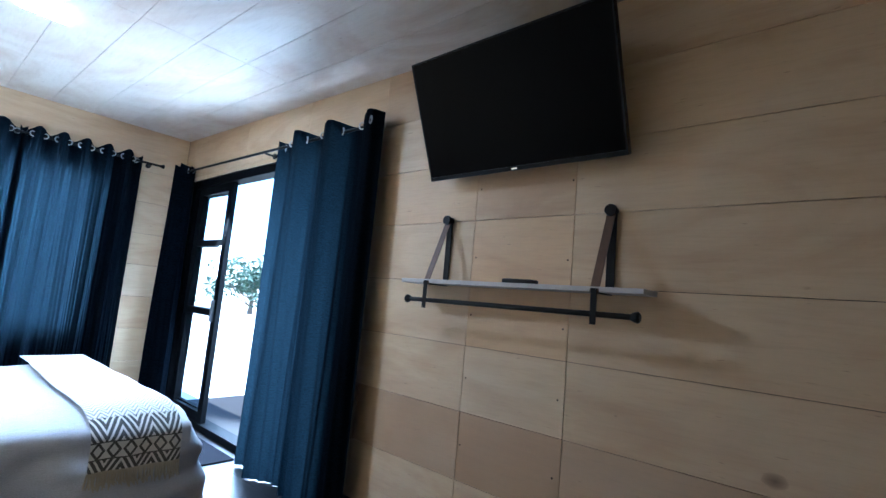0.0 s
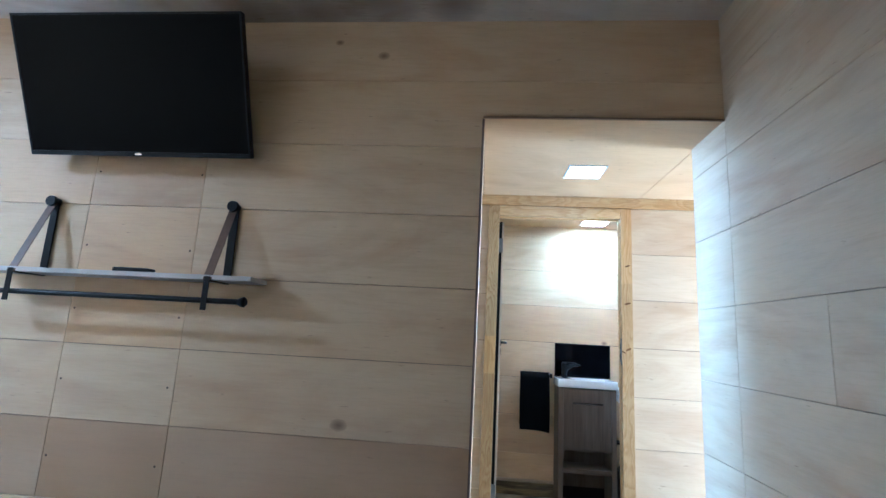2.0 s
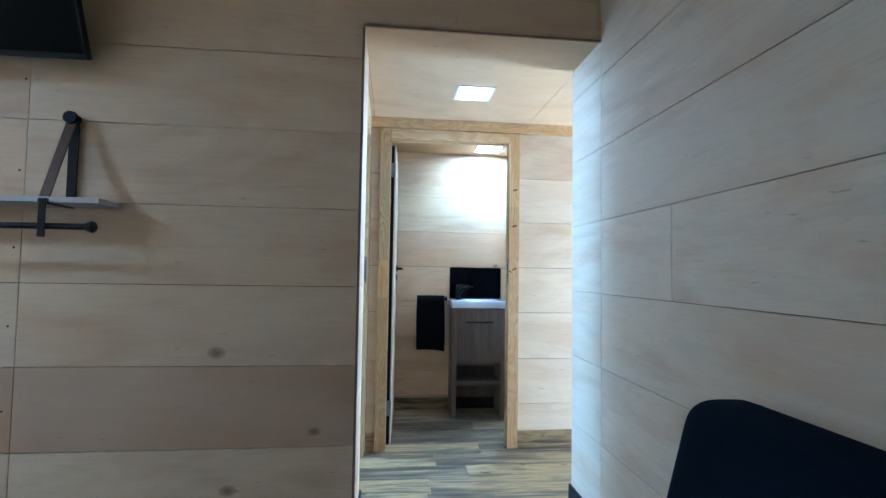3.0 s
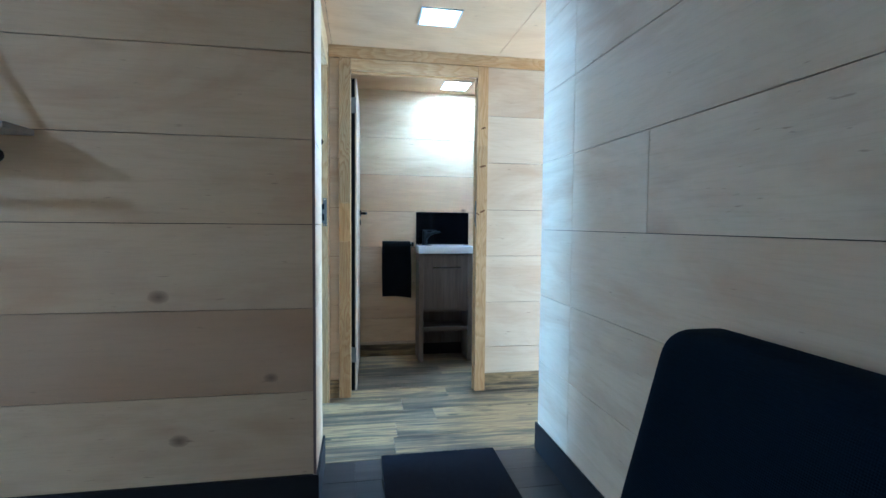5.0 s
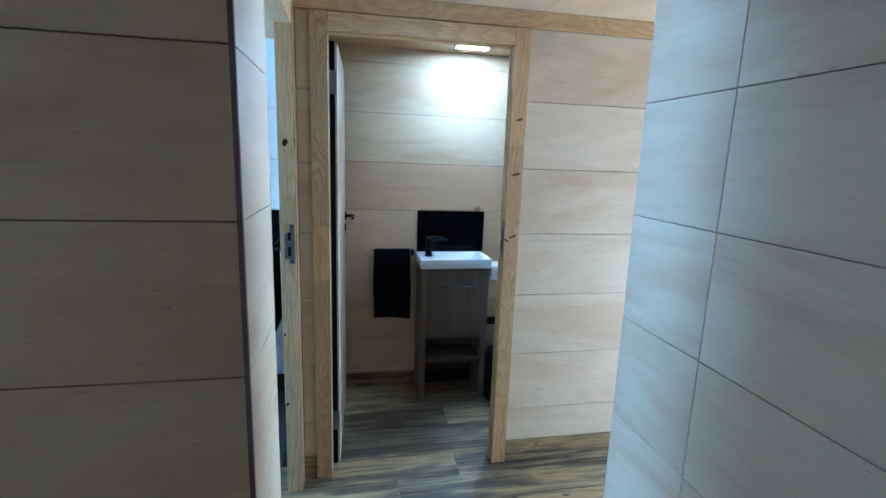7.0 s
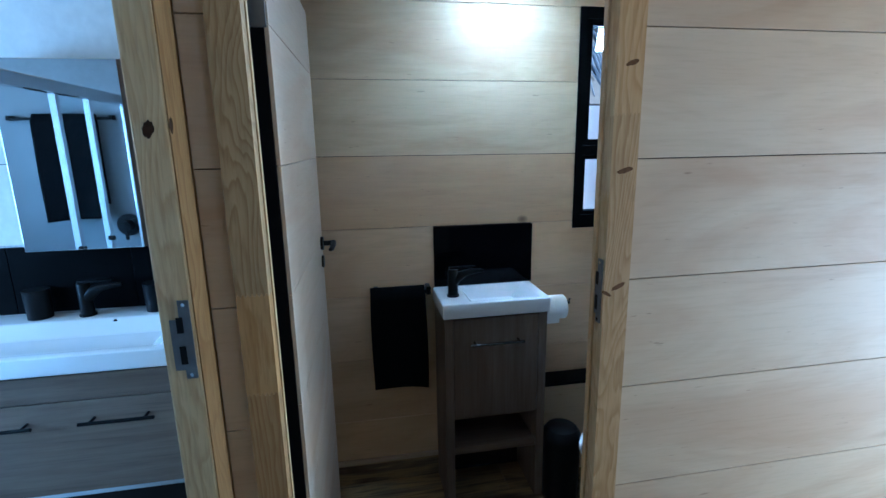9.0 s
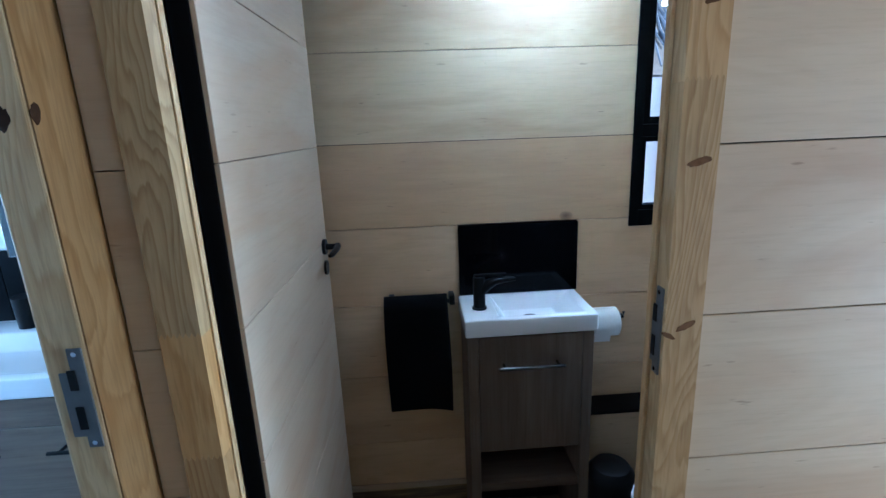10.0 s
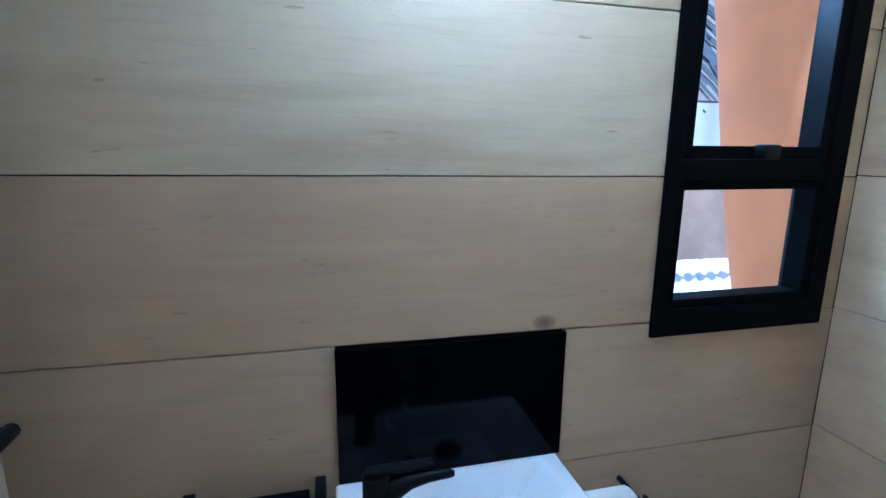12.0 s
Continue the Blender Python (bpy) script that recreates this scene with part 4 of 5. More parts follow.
def soft_box(x0, x1, y0, y1, z0, z1, r, lean=0.0):
    bm = boxed(x0, x1, y0, y1, z0, z1, r, 6)
    lay = bm.loops.layers.uv.new("UVMap")
    for f in bm.faces:
        for lp in f.loops:
            lp[lay].uv = (lp.vert.co.y + lp.vert.co.x, lp.vert.co.z)
    for v in bm.verts:
        v.co.x += lean * (v.co.z - z0)
    return bm


part("backrest", soft_box(-0.02, 0.15, -0.36, 0.515, 0.30, 0.888, 0.070, 0.27), UPHOLSTERY, chair, "rounded upholstered backrest", 50)
part("seat", soft_box(-0.33, 0.06, -0.34, 0.475, 0.30, 0.45, 0.05), UPHOLSTERY, chair, smooth=50)
for x in (-0.28, 0.22):
    for y in (-0.28, 0.42):
        part("leg", tubed([(x, y, 0.0), (x * 0.94, y * 0.95, 0.31)], [0.014, 0.022], 12), BLACK_METAL, chair, "black tapered leg", 40)

# ---- toilet room things ----
unit = thing("basin_cabinet", (1.757, 4.258, 0), "narrow grey-oak washstand with an open lower shelf", "cabinet")


def veneer_box(name, x0, x1, y0, y1, z0, z1, parent, label="", upright=True):
    """A veneered board whose grain runs upright or along x."""
    if upright:
        ob = part(name, boxed(-(z1 - z0) / 2, (z1 - z0) / 2, -(x1 - x0) / 2, (x1 - x0) / 2, -(y1 - y0) / 2, (y1 - y0) / 2, 0.0012, 1), VENEER, parent, label)
        ob.matrix_local = Matrix.Translation(((x0 + x1) / 2, (y0 + y1) / 2, (z0 + z1) / 2)) @ Matrix(((0, 1, 0, 0), (0, 0, 1, 0), (1, 0, 0, 0), (0, 0, 0, 1)))
    else:
        ob = part(name, boxed(-(x1 - x0) / 2, (x1 - x0) / 2, -(z1 - z0) / 2, (z1 - z0) / 2, -(y1 - y0) / 2, (y1 - y0) / 2, 0.0012, 1), VENEER, parent, label)
        ob.matrix_local = Matrix.Translation(((x0 + x1) / 2, (y0 + y1) / 2, (z0 + z1) / 2)) @ Matrix(((1, 0, 0, 0), (0, 0, 1, 0), (0, -1, 0, 0), (0, 0, 0, 1)))
    return ob


CX = 0.2235
veneer_box("side_panel", -CX + 0.006, -CX + 0.042, -0.098, 0.145, 0, 0.875, unit)
veneer_box("side_panel", CX - 0.042, CX - 0.006, -0.098, 0.145, 0, 0.875, unit)
drawer = veneer_box("cabinet_door", -CX + 0.044, CX - 0.044, -0.096, -0.078, 0.428, 0.867, unit, "grey-oak cabinet door")
veneer_box("carcass_back", -CX + 0.043, CX - 0.043, 0.128, 0.140, 0.10, 0.870, unit)
veneer_box("carcass_floor", -CX + 0.043, CX - 0.043, -0.076, 0.127, 0.408, 0.426, unit, "", False)
veneer_box("shelf", -CX + 0.043, CX - 0.043, -0.090, 0.127, 0.250, 0.283, unit, "open lower shelf", False)
hd = part("bar_handle", tubed([(-0.116, -0.131, 0.766), (0.110, -0.131, 0.766)], 0.0055, 10), DARK_CHROME, unit, "dark chrome bar handle", 40)
for x in (-0.095, 0.090):
    part("foot", tubed([(x, -0.131, 0.766), (x, -0.094, 0.766)], 0.0045, 8), DARK_CHROME, hd, smooth=40)


def basin_mesh(w, d, h, bowl, depth, draft=0.04):
    """Rectangular ceramic basin with a sloped bowl: bowl is x0, x1, y0, y1 in its own plan."""
    bm = bmesh.new()
    x0, x1, y0, y1 = bowl
    outer = [(-w / 2, 0), (w / 2, 0), (w / 2, d), (-w / 2, d)]
    rim = [(x0, y0), (x1, y0), (x1, y1), (x0, y1)]
    low = [(x0 + draft, y0 + draft * 0.7), (x1 - 1.6 * draft, y0 + draft * 0.7), (x1 - 1.6 * draft, y1 - draft * 0.7), (x0 + draft, y1 - draft * 0.7)]
    rows = [[bm.verts.new((x, y, z)) for x, y in ring] for ring, z in ((outer, -h), (outer, 0), (rim, 0), (low, -depth))]
    bm.faces.new(list(reversed(rows[0])))
    for a, b in zip(rows, rows[1:]):
        for k in range(4):
            bm.faces.new((a[k], a[(k + 1) % 4], b[(k + 1) % 4], b[k]))
    bm.faces.new(rows[3])
    bmesh.ops.bevel(bm, geom=list(bm.edges), offset=0.007, segments=3, profile=0.6, affect="EDGES", clamp_overlap=True)
    return bm


def pillar_tap(th, x, y, z, s=1.0):
    """Round column flaring into a spout that is thick at the root and thin at the tip, flat lever on top."""
    tap = part("tap", tubed([(x, y, z), (x, y, z + 0.006 * s), (x, y, z + 0.007 * s), (x, y, z + 0.112 * s), (x, y, z + 0.116 * s)], [0.026 * s, 0.026 * s, 0.021 * s, 0.021 * s, 0.018 * s], 24), BLACK_METAL, th, "matt black mixer tap", 40)
    run = [(0.0, 0.055, 0.019), (0.014, 0.074, 0.020), (0.032, 0.088, 0.018), (0.055, 0.098, 0.013), (0.085, 0.104, 0.010), (0.118, 0.106, 0.0075), (0.126, 0.105, 0.005)]
    part("spout", tubed([(x + a * s, y - 0.10 * a, z + b * s) for a, b, r in run], [r * s for a, b, r in run], 16), BLACK_METAL, tap, smooth=60)
    part("lever", boxed(x - 0.016 * s, x + 0.095 * s, y - 0.011, y + 0.011, z + 0.1165 * s, z + 0.125 * s, 0.004), BLACK_METAL, tap, smooth=40)
    return tap


basin = thing("wash_basin", (1.757, 4.145, 0.939), "small white rectangular basin with a black mixer tap", "basin")
part("bowl", basin_mesh(0.452, 0.259, 0.062, (-0.108, 0.190, 0.030, 0.238), 0.055), CERAMIC, basin, "glossy white ceramic bowl", 30)
pillar_tap(basin, -0.162, 0.112, 0.001)
part("plug", tubed([(0.024, 0.118, -0.054), (0.024, 0.118, -0.046), (0.024, 0.118, -0.044)], [0.030, 0.030, 0.022], 24), BLACK_METAL, basin, "black pop-up plug", 40)
splash = thing("splashback", (1.764, BACK - 0.004, 0.940), "black gloss glass splashback above the basin", "splashback")
part("panel", boxed(-0.225, 0.225, -0.006, 0.004, 0.0, 0.267, 0.001), BLACK_GLASS, splash)


def hanging_towel(name, at, w, drop_front, drop_back, turn, label):
    """A folded towel over a wall rail; local y points out of the wall as minus."""
    th = thing(name, at, label, "towel", turn=turn)

    def skin(out):
        def fn(s, t):
            d = t * (drop_front + drop_back + 0.05)
            x = -w / 2 + w * s + 0.004 * math.sin(7 * t + 2 * s)
            if d < drop_back:
                return (x, 0.020 - out, -drop_back + d)
            if d < drop_back + 0.05:
                a = math.pi * (d - drop_back) / 0.05
                return (x, 0.020 * math.cos(a) - out * math.cos(a) * 1.0, (0.016 + out) * math.sin(a))
            e = d - drop_back - 0.05
            return (x + 0.010 * (s - 0.5) * e, -0.020 - out - 0.010 * e * math.sin(5 * s + 1), -e + (0.008 * math.sin(3.0 * s) - 0.018 * s) * (e / drop_front))
        return fn

    bm = sheet(skin(0.006), 24, 60, lambda s, t: (s * w, t * 0.9))
    o = part("towel", bm, TOWEL, th, smooth=80)
    mod = o.modifiers.new("pile", "SOLIDIFY")
    mod.thickness, mod.offset = 0.010, 1.0
    return th


hanging_towel("hand_towel", (1.372, 4.353, 0.938), 0.234, 0.422, 0.390, 0, "black hand towel folded over a wall rail")
rl = thing("towel_rail", (1.392, BACK, 0.938), "matt black towel rail on the wall", "towel rail")
part("bar", tubed([(-0.115, -0.050, 0.0), (0.118, -0.050, 0.0)], 0.008, 12), BLACK_METAL, rl, smooth=40)
for x in (-0.112, 0.113):
    part("post", boxed(x - 0.010, x + 0.010, -0.062, -0.001, -0.014, 0.022, 0.003), BLACK_METAL, rl, smooth=40)

holder = thing("toilet_roll_holder", (2.068, BACK, 0.838), "black wall holder with a white toilet roll", "toilet roll")
part("pin", tubed([(-0.05, -0.088, 0.01), (0.075, -0.088, 0.01), (0.078, -0.088, 0.03)], 0.006, 10), BLACK_METAL, holder, smooth=40)
part("wall_arm", tubed([(0.075, -0.088, 0.01), (0.075, -0.001, 0.01)], 0.006, 10), BLACK_METAL, holder, smooth=40)
bm = bmesh.new()
tube(bm, [(-0.050, -0.088, -0.005), (-0.047, -0.088, -0.005), (0.047, -0.088, -0.005), (0.050, -0.088, -0.005)], [0.050, 0.054, 0.054, 0.050], 40)
roll = part("roll", bm, PAPER, holder, "white paper roll", 40)
part("loose_sheet", sheet(lambda s, t: (-0.048 + 0.06 * s, -0.141 + 0.012 * t, -0.012 - 0.055 * t), 4, 8), PAPER, roll)

ledge = thing("pipe_ledge", (2.33, 4.349, 0), "boxed-in pipe ledge with a black top", "ledge")
tagged(ledge, kind="structure")
part("front_board", boxed(-0.34, 0.34, -0.055, 0.055, 0, 0.454, 0.002), PLY, ledge)
part("top_board", boxed(-0.342, 0.341, -0.061, 0.055, 0.455, 0.469, 0.002), BLACK_PAINT, ledge, "black painted top board")

bin1 = thing("waste_bin", (2.058, 4.160, 0), "small round black pedal bin on the floor", "bin")
part("bucket", tubed([(0, 0, 0.0), (0, 0, 0.012), (0, 0, 0.282)], [0.076, 0.080, 0.083], 32), BLACK_PLASTIC, bin1, smooth=40)
part("lid", tubed([(0, 0, 0.283), (0, 0, 0.307), (0, 0, 0.331), (0, 0, 0.338)], [0.085, 0.083, 0.065, 0.030], 32), BLACK_PLASTIC, bin1, "domed black lid", 40)
part("pedal", boxed(-0.02, 0.02, -0.11, -0.07, 0.005, 0.015, 0.003), BLACK_METAL, bin1)

wc = thing("toilet", (2.305, 3.862, 0), "white ceramic toilet with closed seat against the side wall", "toilet")


def oval(cx, rx, ry, z, n=36):
    return [(cx + rx * math.cos(k * math.tau / n), ry * math.sin(k * math.tau / n), z) for k in range(n)]


def lofted(rings):
    bm = bmesh.new()
    rows = [[bm.verts.new(p) for p in r] for r in rings]
    for a, b in zip(rows, rows[1:]):
        for k in range(len(a)):
            bm.faces.new((a[k], a[(k + 1) % len(a)], b[(k + 1) % len(a)], b[k]))
    bm.faces.new(list(reversed(rows[0])))
    bm.faces.new(rows[-1])
    return bm


part("pan", lofted([oval(0.04, 0.20, 0.11, 0.0), oval(0.04, 0.19, 0.105, 0.12), oval(0.01, 0.23, 0.15, 0.26), oval(-0.01, 0.27, 0.178, 0.36), oval(-0.01, 0.275, 0.182, 0.395)]), CERAMIC, wc, smooth=60)
part("seat", lofted([oval(-0.01, 0.285, 0.188, 0.397), oval(-0.01, 0.290, 0.192, 0.405), oval(-0.01, 0.288, 0.190, 0.416)]), CERAMIC, wc, "white plastic seat", 60)
part("lid", lofted([oval(-0.01, 0.282, 0.186, 0.4185), oval(-0.01, 0.284, 0.188, 0.428), oval(-0.01, 0.270, 0.176, 0.436)]), CERAMIC, wc, "closed white lid", 60)
part("cistern", boxed(0.195, 0.360, -0.18, 0.18, 0.44, 0.80, 0.02, 3), CERAMIC, wc, smooth=40)
part("flush_button", tubed([(0.28, 0, 0.80), (0.28, 0, 0.808)], 0.025, 20), CHROME, wc, smooth=40)

# ---- bathroom seen through its doorway ----
van = thing("vanity_unit", (0.175, 4.16, 0.465), "wall-hung grey-oak vanity drawer unit", "cabinet")
veneer_box("body", -0.44, 0.425, -0.20, 0.225, 0.002, 0.410, van, "", False)
veneer_box("top_rail", -0.441, 0.426, -0.222, -0.202, 0.326, 0.412, van, "", False)
veneer_box("drawer_front", -0.441, 0.426, -0.222, -0.202, 0.0, 0.322, van, "grey-oak drawer front", False)
for x0, x1 in ((0.152, 0.371), (-0.222, 0.022)):
    hb = part("bar_handle", tubed([(x0, -0.258, 0.260), (x1, -0.258, 0.260)], 0.006, 10), BLACK_METAL, van, "black bar handle", 40)
    for x in (x0 + 0.03, x1 - 0.03):
        part("foot", tubed([(x, -0.258, 0.260), (x, -0.220, 0.260)], 0.005, 8), BLACK_METAL, hb, smooth=40)
bas2 = thing("vanity_basin", (0.168, 3.928, 0.945), "wide white ceramic vanity basin", "basin")
part("bowl", basin_mesh(0.872, 0.470, 0.062, (-0.40, 0.40, 0.04, 0.35), 0.055, 0.05), CERAMIC, bas2, smooth=30)
pillar_tap(bas2, 0.02, 0.40, 0.001, 1.1)
part("overflow", tubed([(0.135, 0.352, -0.014), (0.135, 0.344, -0.018)], 0.010, 16), BLACK_METAL, bas2, "black overflow ring", 40)
for x in (-0.17, 0.24):
    th = thing("tumbler", (0.19 + x, 4.340, 0.946), "small black bathroom tumbler on the basin", "tumbler", "tumblers on the basin")
    part("cup", tubed([(0, 0, 0), (0, 0, 0.11)], [0.040, 0.043], 24), BLACK_PLASTIC, th, smooth=40)
sp2 = thing("splashback", (0.19, BACK - 0.004, 0.947), "black tile band above the vanity basin", "splashback")
for k in range(3):
    part("tile", boxed(-0.70 + 0.425 * k, -0.278 + 0.425 * k, -0.006, 0.004, 0.0, 0.261, 0.001), BLACK_TILE, sp2)
cab = thing("mirror_cabinet", (0.250, 4.335, 1.209), "grey-oak bathroom cabinet with a mirrored door", "cabinet")
veneer_box("body", -0.198, 0.205, -0.050, 0.068, 0.0, 0.655, cab)
part("mirror", boxed(-0.199, 0.190, -0.058, -0.052, 0.001, 0.654, 0.001), MIRROR, cab, "mirror door")
hanging_towel("hand_towel", (0.728, 3.98, 1.06), 0.22, 0.52, 0.45, 90, "long black towel hanging beside the vanity")
tr2 = thing("towel_rail", (0.765, 3.98, 1.06), "matt black towel rail beside the vanity", "towel rail")
part("bar", tubed([(-0.037, -0.13, 0), (-0.037, 0.13, 0)], 0.008, 12), BLACK_METAL, tr2, smooth=40)
for y in (-0.125, 0.125):
    part("post", boxed(-0.045, -0.001, y - 0.008, y + 0.008, -0.008, 0.008, 0.002), BLACK_METAL, tr2)

shower = thing("shower_screen", (-0.23, 3.30, 0), "chrome-framed glass sliding shower screen", "shower", turn=90)
part("top_rail", boxed(-0.68, 0.69, -0.022, 0.022, 1.84, 1.90, 0.003), CHROME, shower)
part("bottom_rail", boxed(-0.68, 0.69, -0.022, 0.022, 0.0, 0.05, 0.003), CHROME, shower)
for x in (-0.66, -0.21, 0.10, 0.67):
    part("stile", boxed(x - 0.016, x + 0.016, -0.016, 0.016, 0.051, 1.839, 0.002), CHROME, shower)
for x0, x1, y in ((-0.65, 0.09, -0.008), (-0.20, 0.66, 0.008)):
    pane = part("pane", boxed(x0, x1, y - 0.003, y + 0.003, 0.052, 1.838), GLASS, shower, "clear shower glass")
    pane.visible_shadow = False
for x in (-0.17, 0.14):
    part("pull_knob", tubed([(x, -0.016, 1.06), (x, -0.045, 1.06)], 0.014, 16), BLACK_METAL, shower, smooth=40)
mixer = thing("shower_mixer", (-0.32, 2.61, 1.06), "round matt black shower mixer on the wall", "tap")
part("plate", tubed([(0, 0, 0), (0, 0.012, 0)], 0.075, 32), BLACK_METAL, mixer, smooth=40)
part("knob", tubed([(0, 0.012, 0), (0, 0.07, 0)], [0.034, 0.030], 24), BLACK_METAL, mixer, smooth=40)
part("lever", boxed(-0.010, 0.010, 0.05, 0.068, -0.095, 0.0, 0.004), BLACK_METAL, mixer)
hanging_towel("bath_towel", (-0.58, 2.66, 1.76), 0.36, 0.64, 0.55, 180, "black bath towel over a rail in the shower")
tr3 = thing("towel_rail", (-0.60, 2.61, 1.76), "matt black towel rail on the shower wall", "towel rail")
part("bar", tubed([(-0.30, 0.05, 0), (0.30, 0.05, 0)], 0.009, 12), BLACK_METAL, tr3, smooth=40)
for x in (-0.29, 0.29):
    part("post", boxed(x - 0.010, x + 0.010, 0.001, 0.06, -0.01, 0.02, 0.002), BLACK_METAL, tr3)
win3 = thing("window_3", (-1.65, 3.5, 1.0), "white-lit bathroom window in a black frame", "window")
tagged(win3, kind="structure")
o = part("window_frame", rect_ring(-0.55, 0.55, 0.0, 1.0, 0.05, -0.03, 0.03), ALUMINIUM, win3)
o.matrix_local = pose(0, 0, 0, 0, 0, 90)

# ---- outdoors ----


def bush(at, w, h, n, seed):
    th = thing("tree", at, "leafy green tree standing out on the grassland", "tree")
    rnd = random.Random(seed)
    bm = bmesh.new()
    tube(bm, [(0, 0, -0.1), (0.05, 0.02, h * 0.3), (0.02, 0.06, h * 0.62)], [0.05 * h, 0.035 * h, 0.012 * h], 9)
    for k in range(7):
        a, l = k * 0.9, h * rnd.uniform(0.25, 0.42)
        z = h * rnd.uniform(0.2, 0.5)
        tube(bm, [(0.03, 0.02, z), (0.5 * l * math.cos(a), 0.5 * l * math.sin(a), z + 0.25 * l), (l * math.cos(a), l * math.sin(a), z + 0.6 * l)], [0.016 * h, 0.010 * h, 0.003 * h], 6)
    part("trunk", bm, BARK, th, "bare forked trunk")
    hubs = [Vector((rnd.gauss(0, 0.3) * w, rnd.gauss(0, 0.3) * w, h * rnd.uniform(0.35, 0.92))) for _ in range(26)]
    bm = bmesh.new()
    for _ in range(n):
        c = rnd.choice(hubs) + Vector((rnd.gauss(0, 0.10) * w, rnd.gauss(0, 0.10) * w, rnd.gauss(0, 0.06) * h))
        q = Euler((rnd.uniform(-1, 1), rnd.uniform(-1, 1), rnd.uniform(0, 6.3))).to_matrix()
        r = 0.035 * h * rnd.uniform(0.6, 1.4)
        vs = [bm.verts.new(c + q @ Vector(p) * r) for p in ((-1.6, 0, 0), (0, 0.5, 0.15), (1.6, 0, 0), (0, -0.5, 0.15))]
        bm.faces.new(vs)
    crown = part("crown", bm, LEAF, th, "loose green leaves")
    tagged(crown, kind="stuff")


bush((-19.5, 10.7, -0.12), 3.0, 2.6, 1800, 1)
bush((-24.0, 15.5, -0.12), 3.5, 3.2, 1500, 6)
low = thing("garden_wall", (-12.0, 9.0, -0.12), "low white plastered wall beyond the terrace", "wall", turn=62)
part("wall", boxed(-6, 6, -0.08, 0.08, 0, 0.55, 0.01), PLASTER, low)
part("coping", boxed(-6.02, 6.02, -0.11, 0.11, 0.551, 0.60, 0.01), CONCRETE, low)

pil = thing("round_pillar", (3.335, 4.70, -0.12), "leaning salmon-painted rough round pillar outside the window", "pillar")
bm = bmesh.new()
tube(bm, [(-0.077 * k, 0.012 * (k % 3), 0.35 * k) for k in range(9)], [0.250 + 0.003 * k + 0.006 * math.sin(k * 2.1) for k in range(9)], 36)
part("shaft", bm, TERRACOTTA, pil, smooth=60)
th = thing("thatched_roof", (4.4, 7.05, -0.08), "dark weathered thatched roof edge outside", "roof")
bm = bmesh.new()
rnd = random.Random(12)
for k in range(900):
    x, s = rnd.uniform(-1.6, 1.6), rnd.random()
    y, z = -0.9 + 1.8 * s, 2.02 + 1.25 * s + rnd.uniform(-0.04, 0.05)
    tube(bm, [(x, y - 0.25, z - 0.17), (x + rnd.uniform(-0.03, 0.03) + 0.05, y, z), (x + rnd.uniform(-0.06, 0.06) + 0.10, y + 0.28, z + 0.20)], [0.006, 0.012, 0.008], 4)
o = part("thatch", bm, plain("weathered_thatch", (0.10, 0.095, 0.095), 0.9, 0.0, 0.5, 4), th, "grey reed thatch")
tagged(o, kind="stuff")
part("roof_deck", lofted([[(-1.6, -1.05, 1.86), (1.6, -1.05, 1.86), (1.6, 1.0, 3.28), (-1.6, 1.0, 3.28)], [(-1.6, -1.05, 1.93), (1.6, -1.05, 1.93), (1.6, 1.0, 3.35), (-1.6, 1.0, 3.35)]]), BARK, th)
for x in (-1.5, 1.5):
    part("pole", tubed([(x, 0.5, -0.12), (x, 0.5, 2.95)], 0.06, 12), BARK, th, "round timber pole")


def corrugated(w, h, pitch=0.076, amp=0.009):
    return sheet(lambda s, t: (-w / 2 + w * s, amp * math.sin(w * s / pitch * math.tau), h * t), int(w / pitch * 8), 1)


fence = thing("corrugated_fence", (4.4, 5.93, -0.12), "white corrugated sheet fence with rust marks", "fence")
part("sheet", corrugated(5.5, 1.95, 0.19, 0.004), WHITE_SHEET, fence, smooth=60)
for z in (0.4, 1.8):
    part("rail", boxed(-2.75, 2.75, 0.012, 0.05, z, z + 0.05), BARK, fence)
lean = thing("lean_to", (3.70, 5.72, -0.12), "low zinc lean-to with a stained brown board beside it", "shed")
o = part("roof_sheet", corrugated(1.6, 1.2), ZINC, lean, "corrugated zinc sheet", 60)
o.matrix_local = pose(0.0, -0.34, 0.84, -68, 0, 0)
part("board", lofted([[(-0.38, y, 1.11), (0.75, y, 1.10), (0.75, y, 1.50), (-0.47, y, 1.485)] for y in (0.06, 0.02)]), STAINED, lean, "stained brown board")
part("brace", tubed([(-0.5, -0.34, 0.97), (0.8, -0.28, 1.04)], 0.018, 8), BARK, lean)
for x in (-0.7, 0.7):
    part("leg", tubed([(x, -0.25, 0), (x, -0.25, 0.87)], 0.03, 10), BARK, lean)

# ---- boards of the walls and planks of the floors ----
MESHES = {}


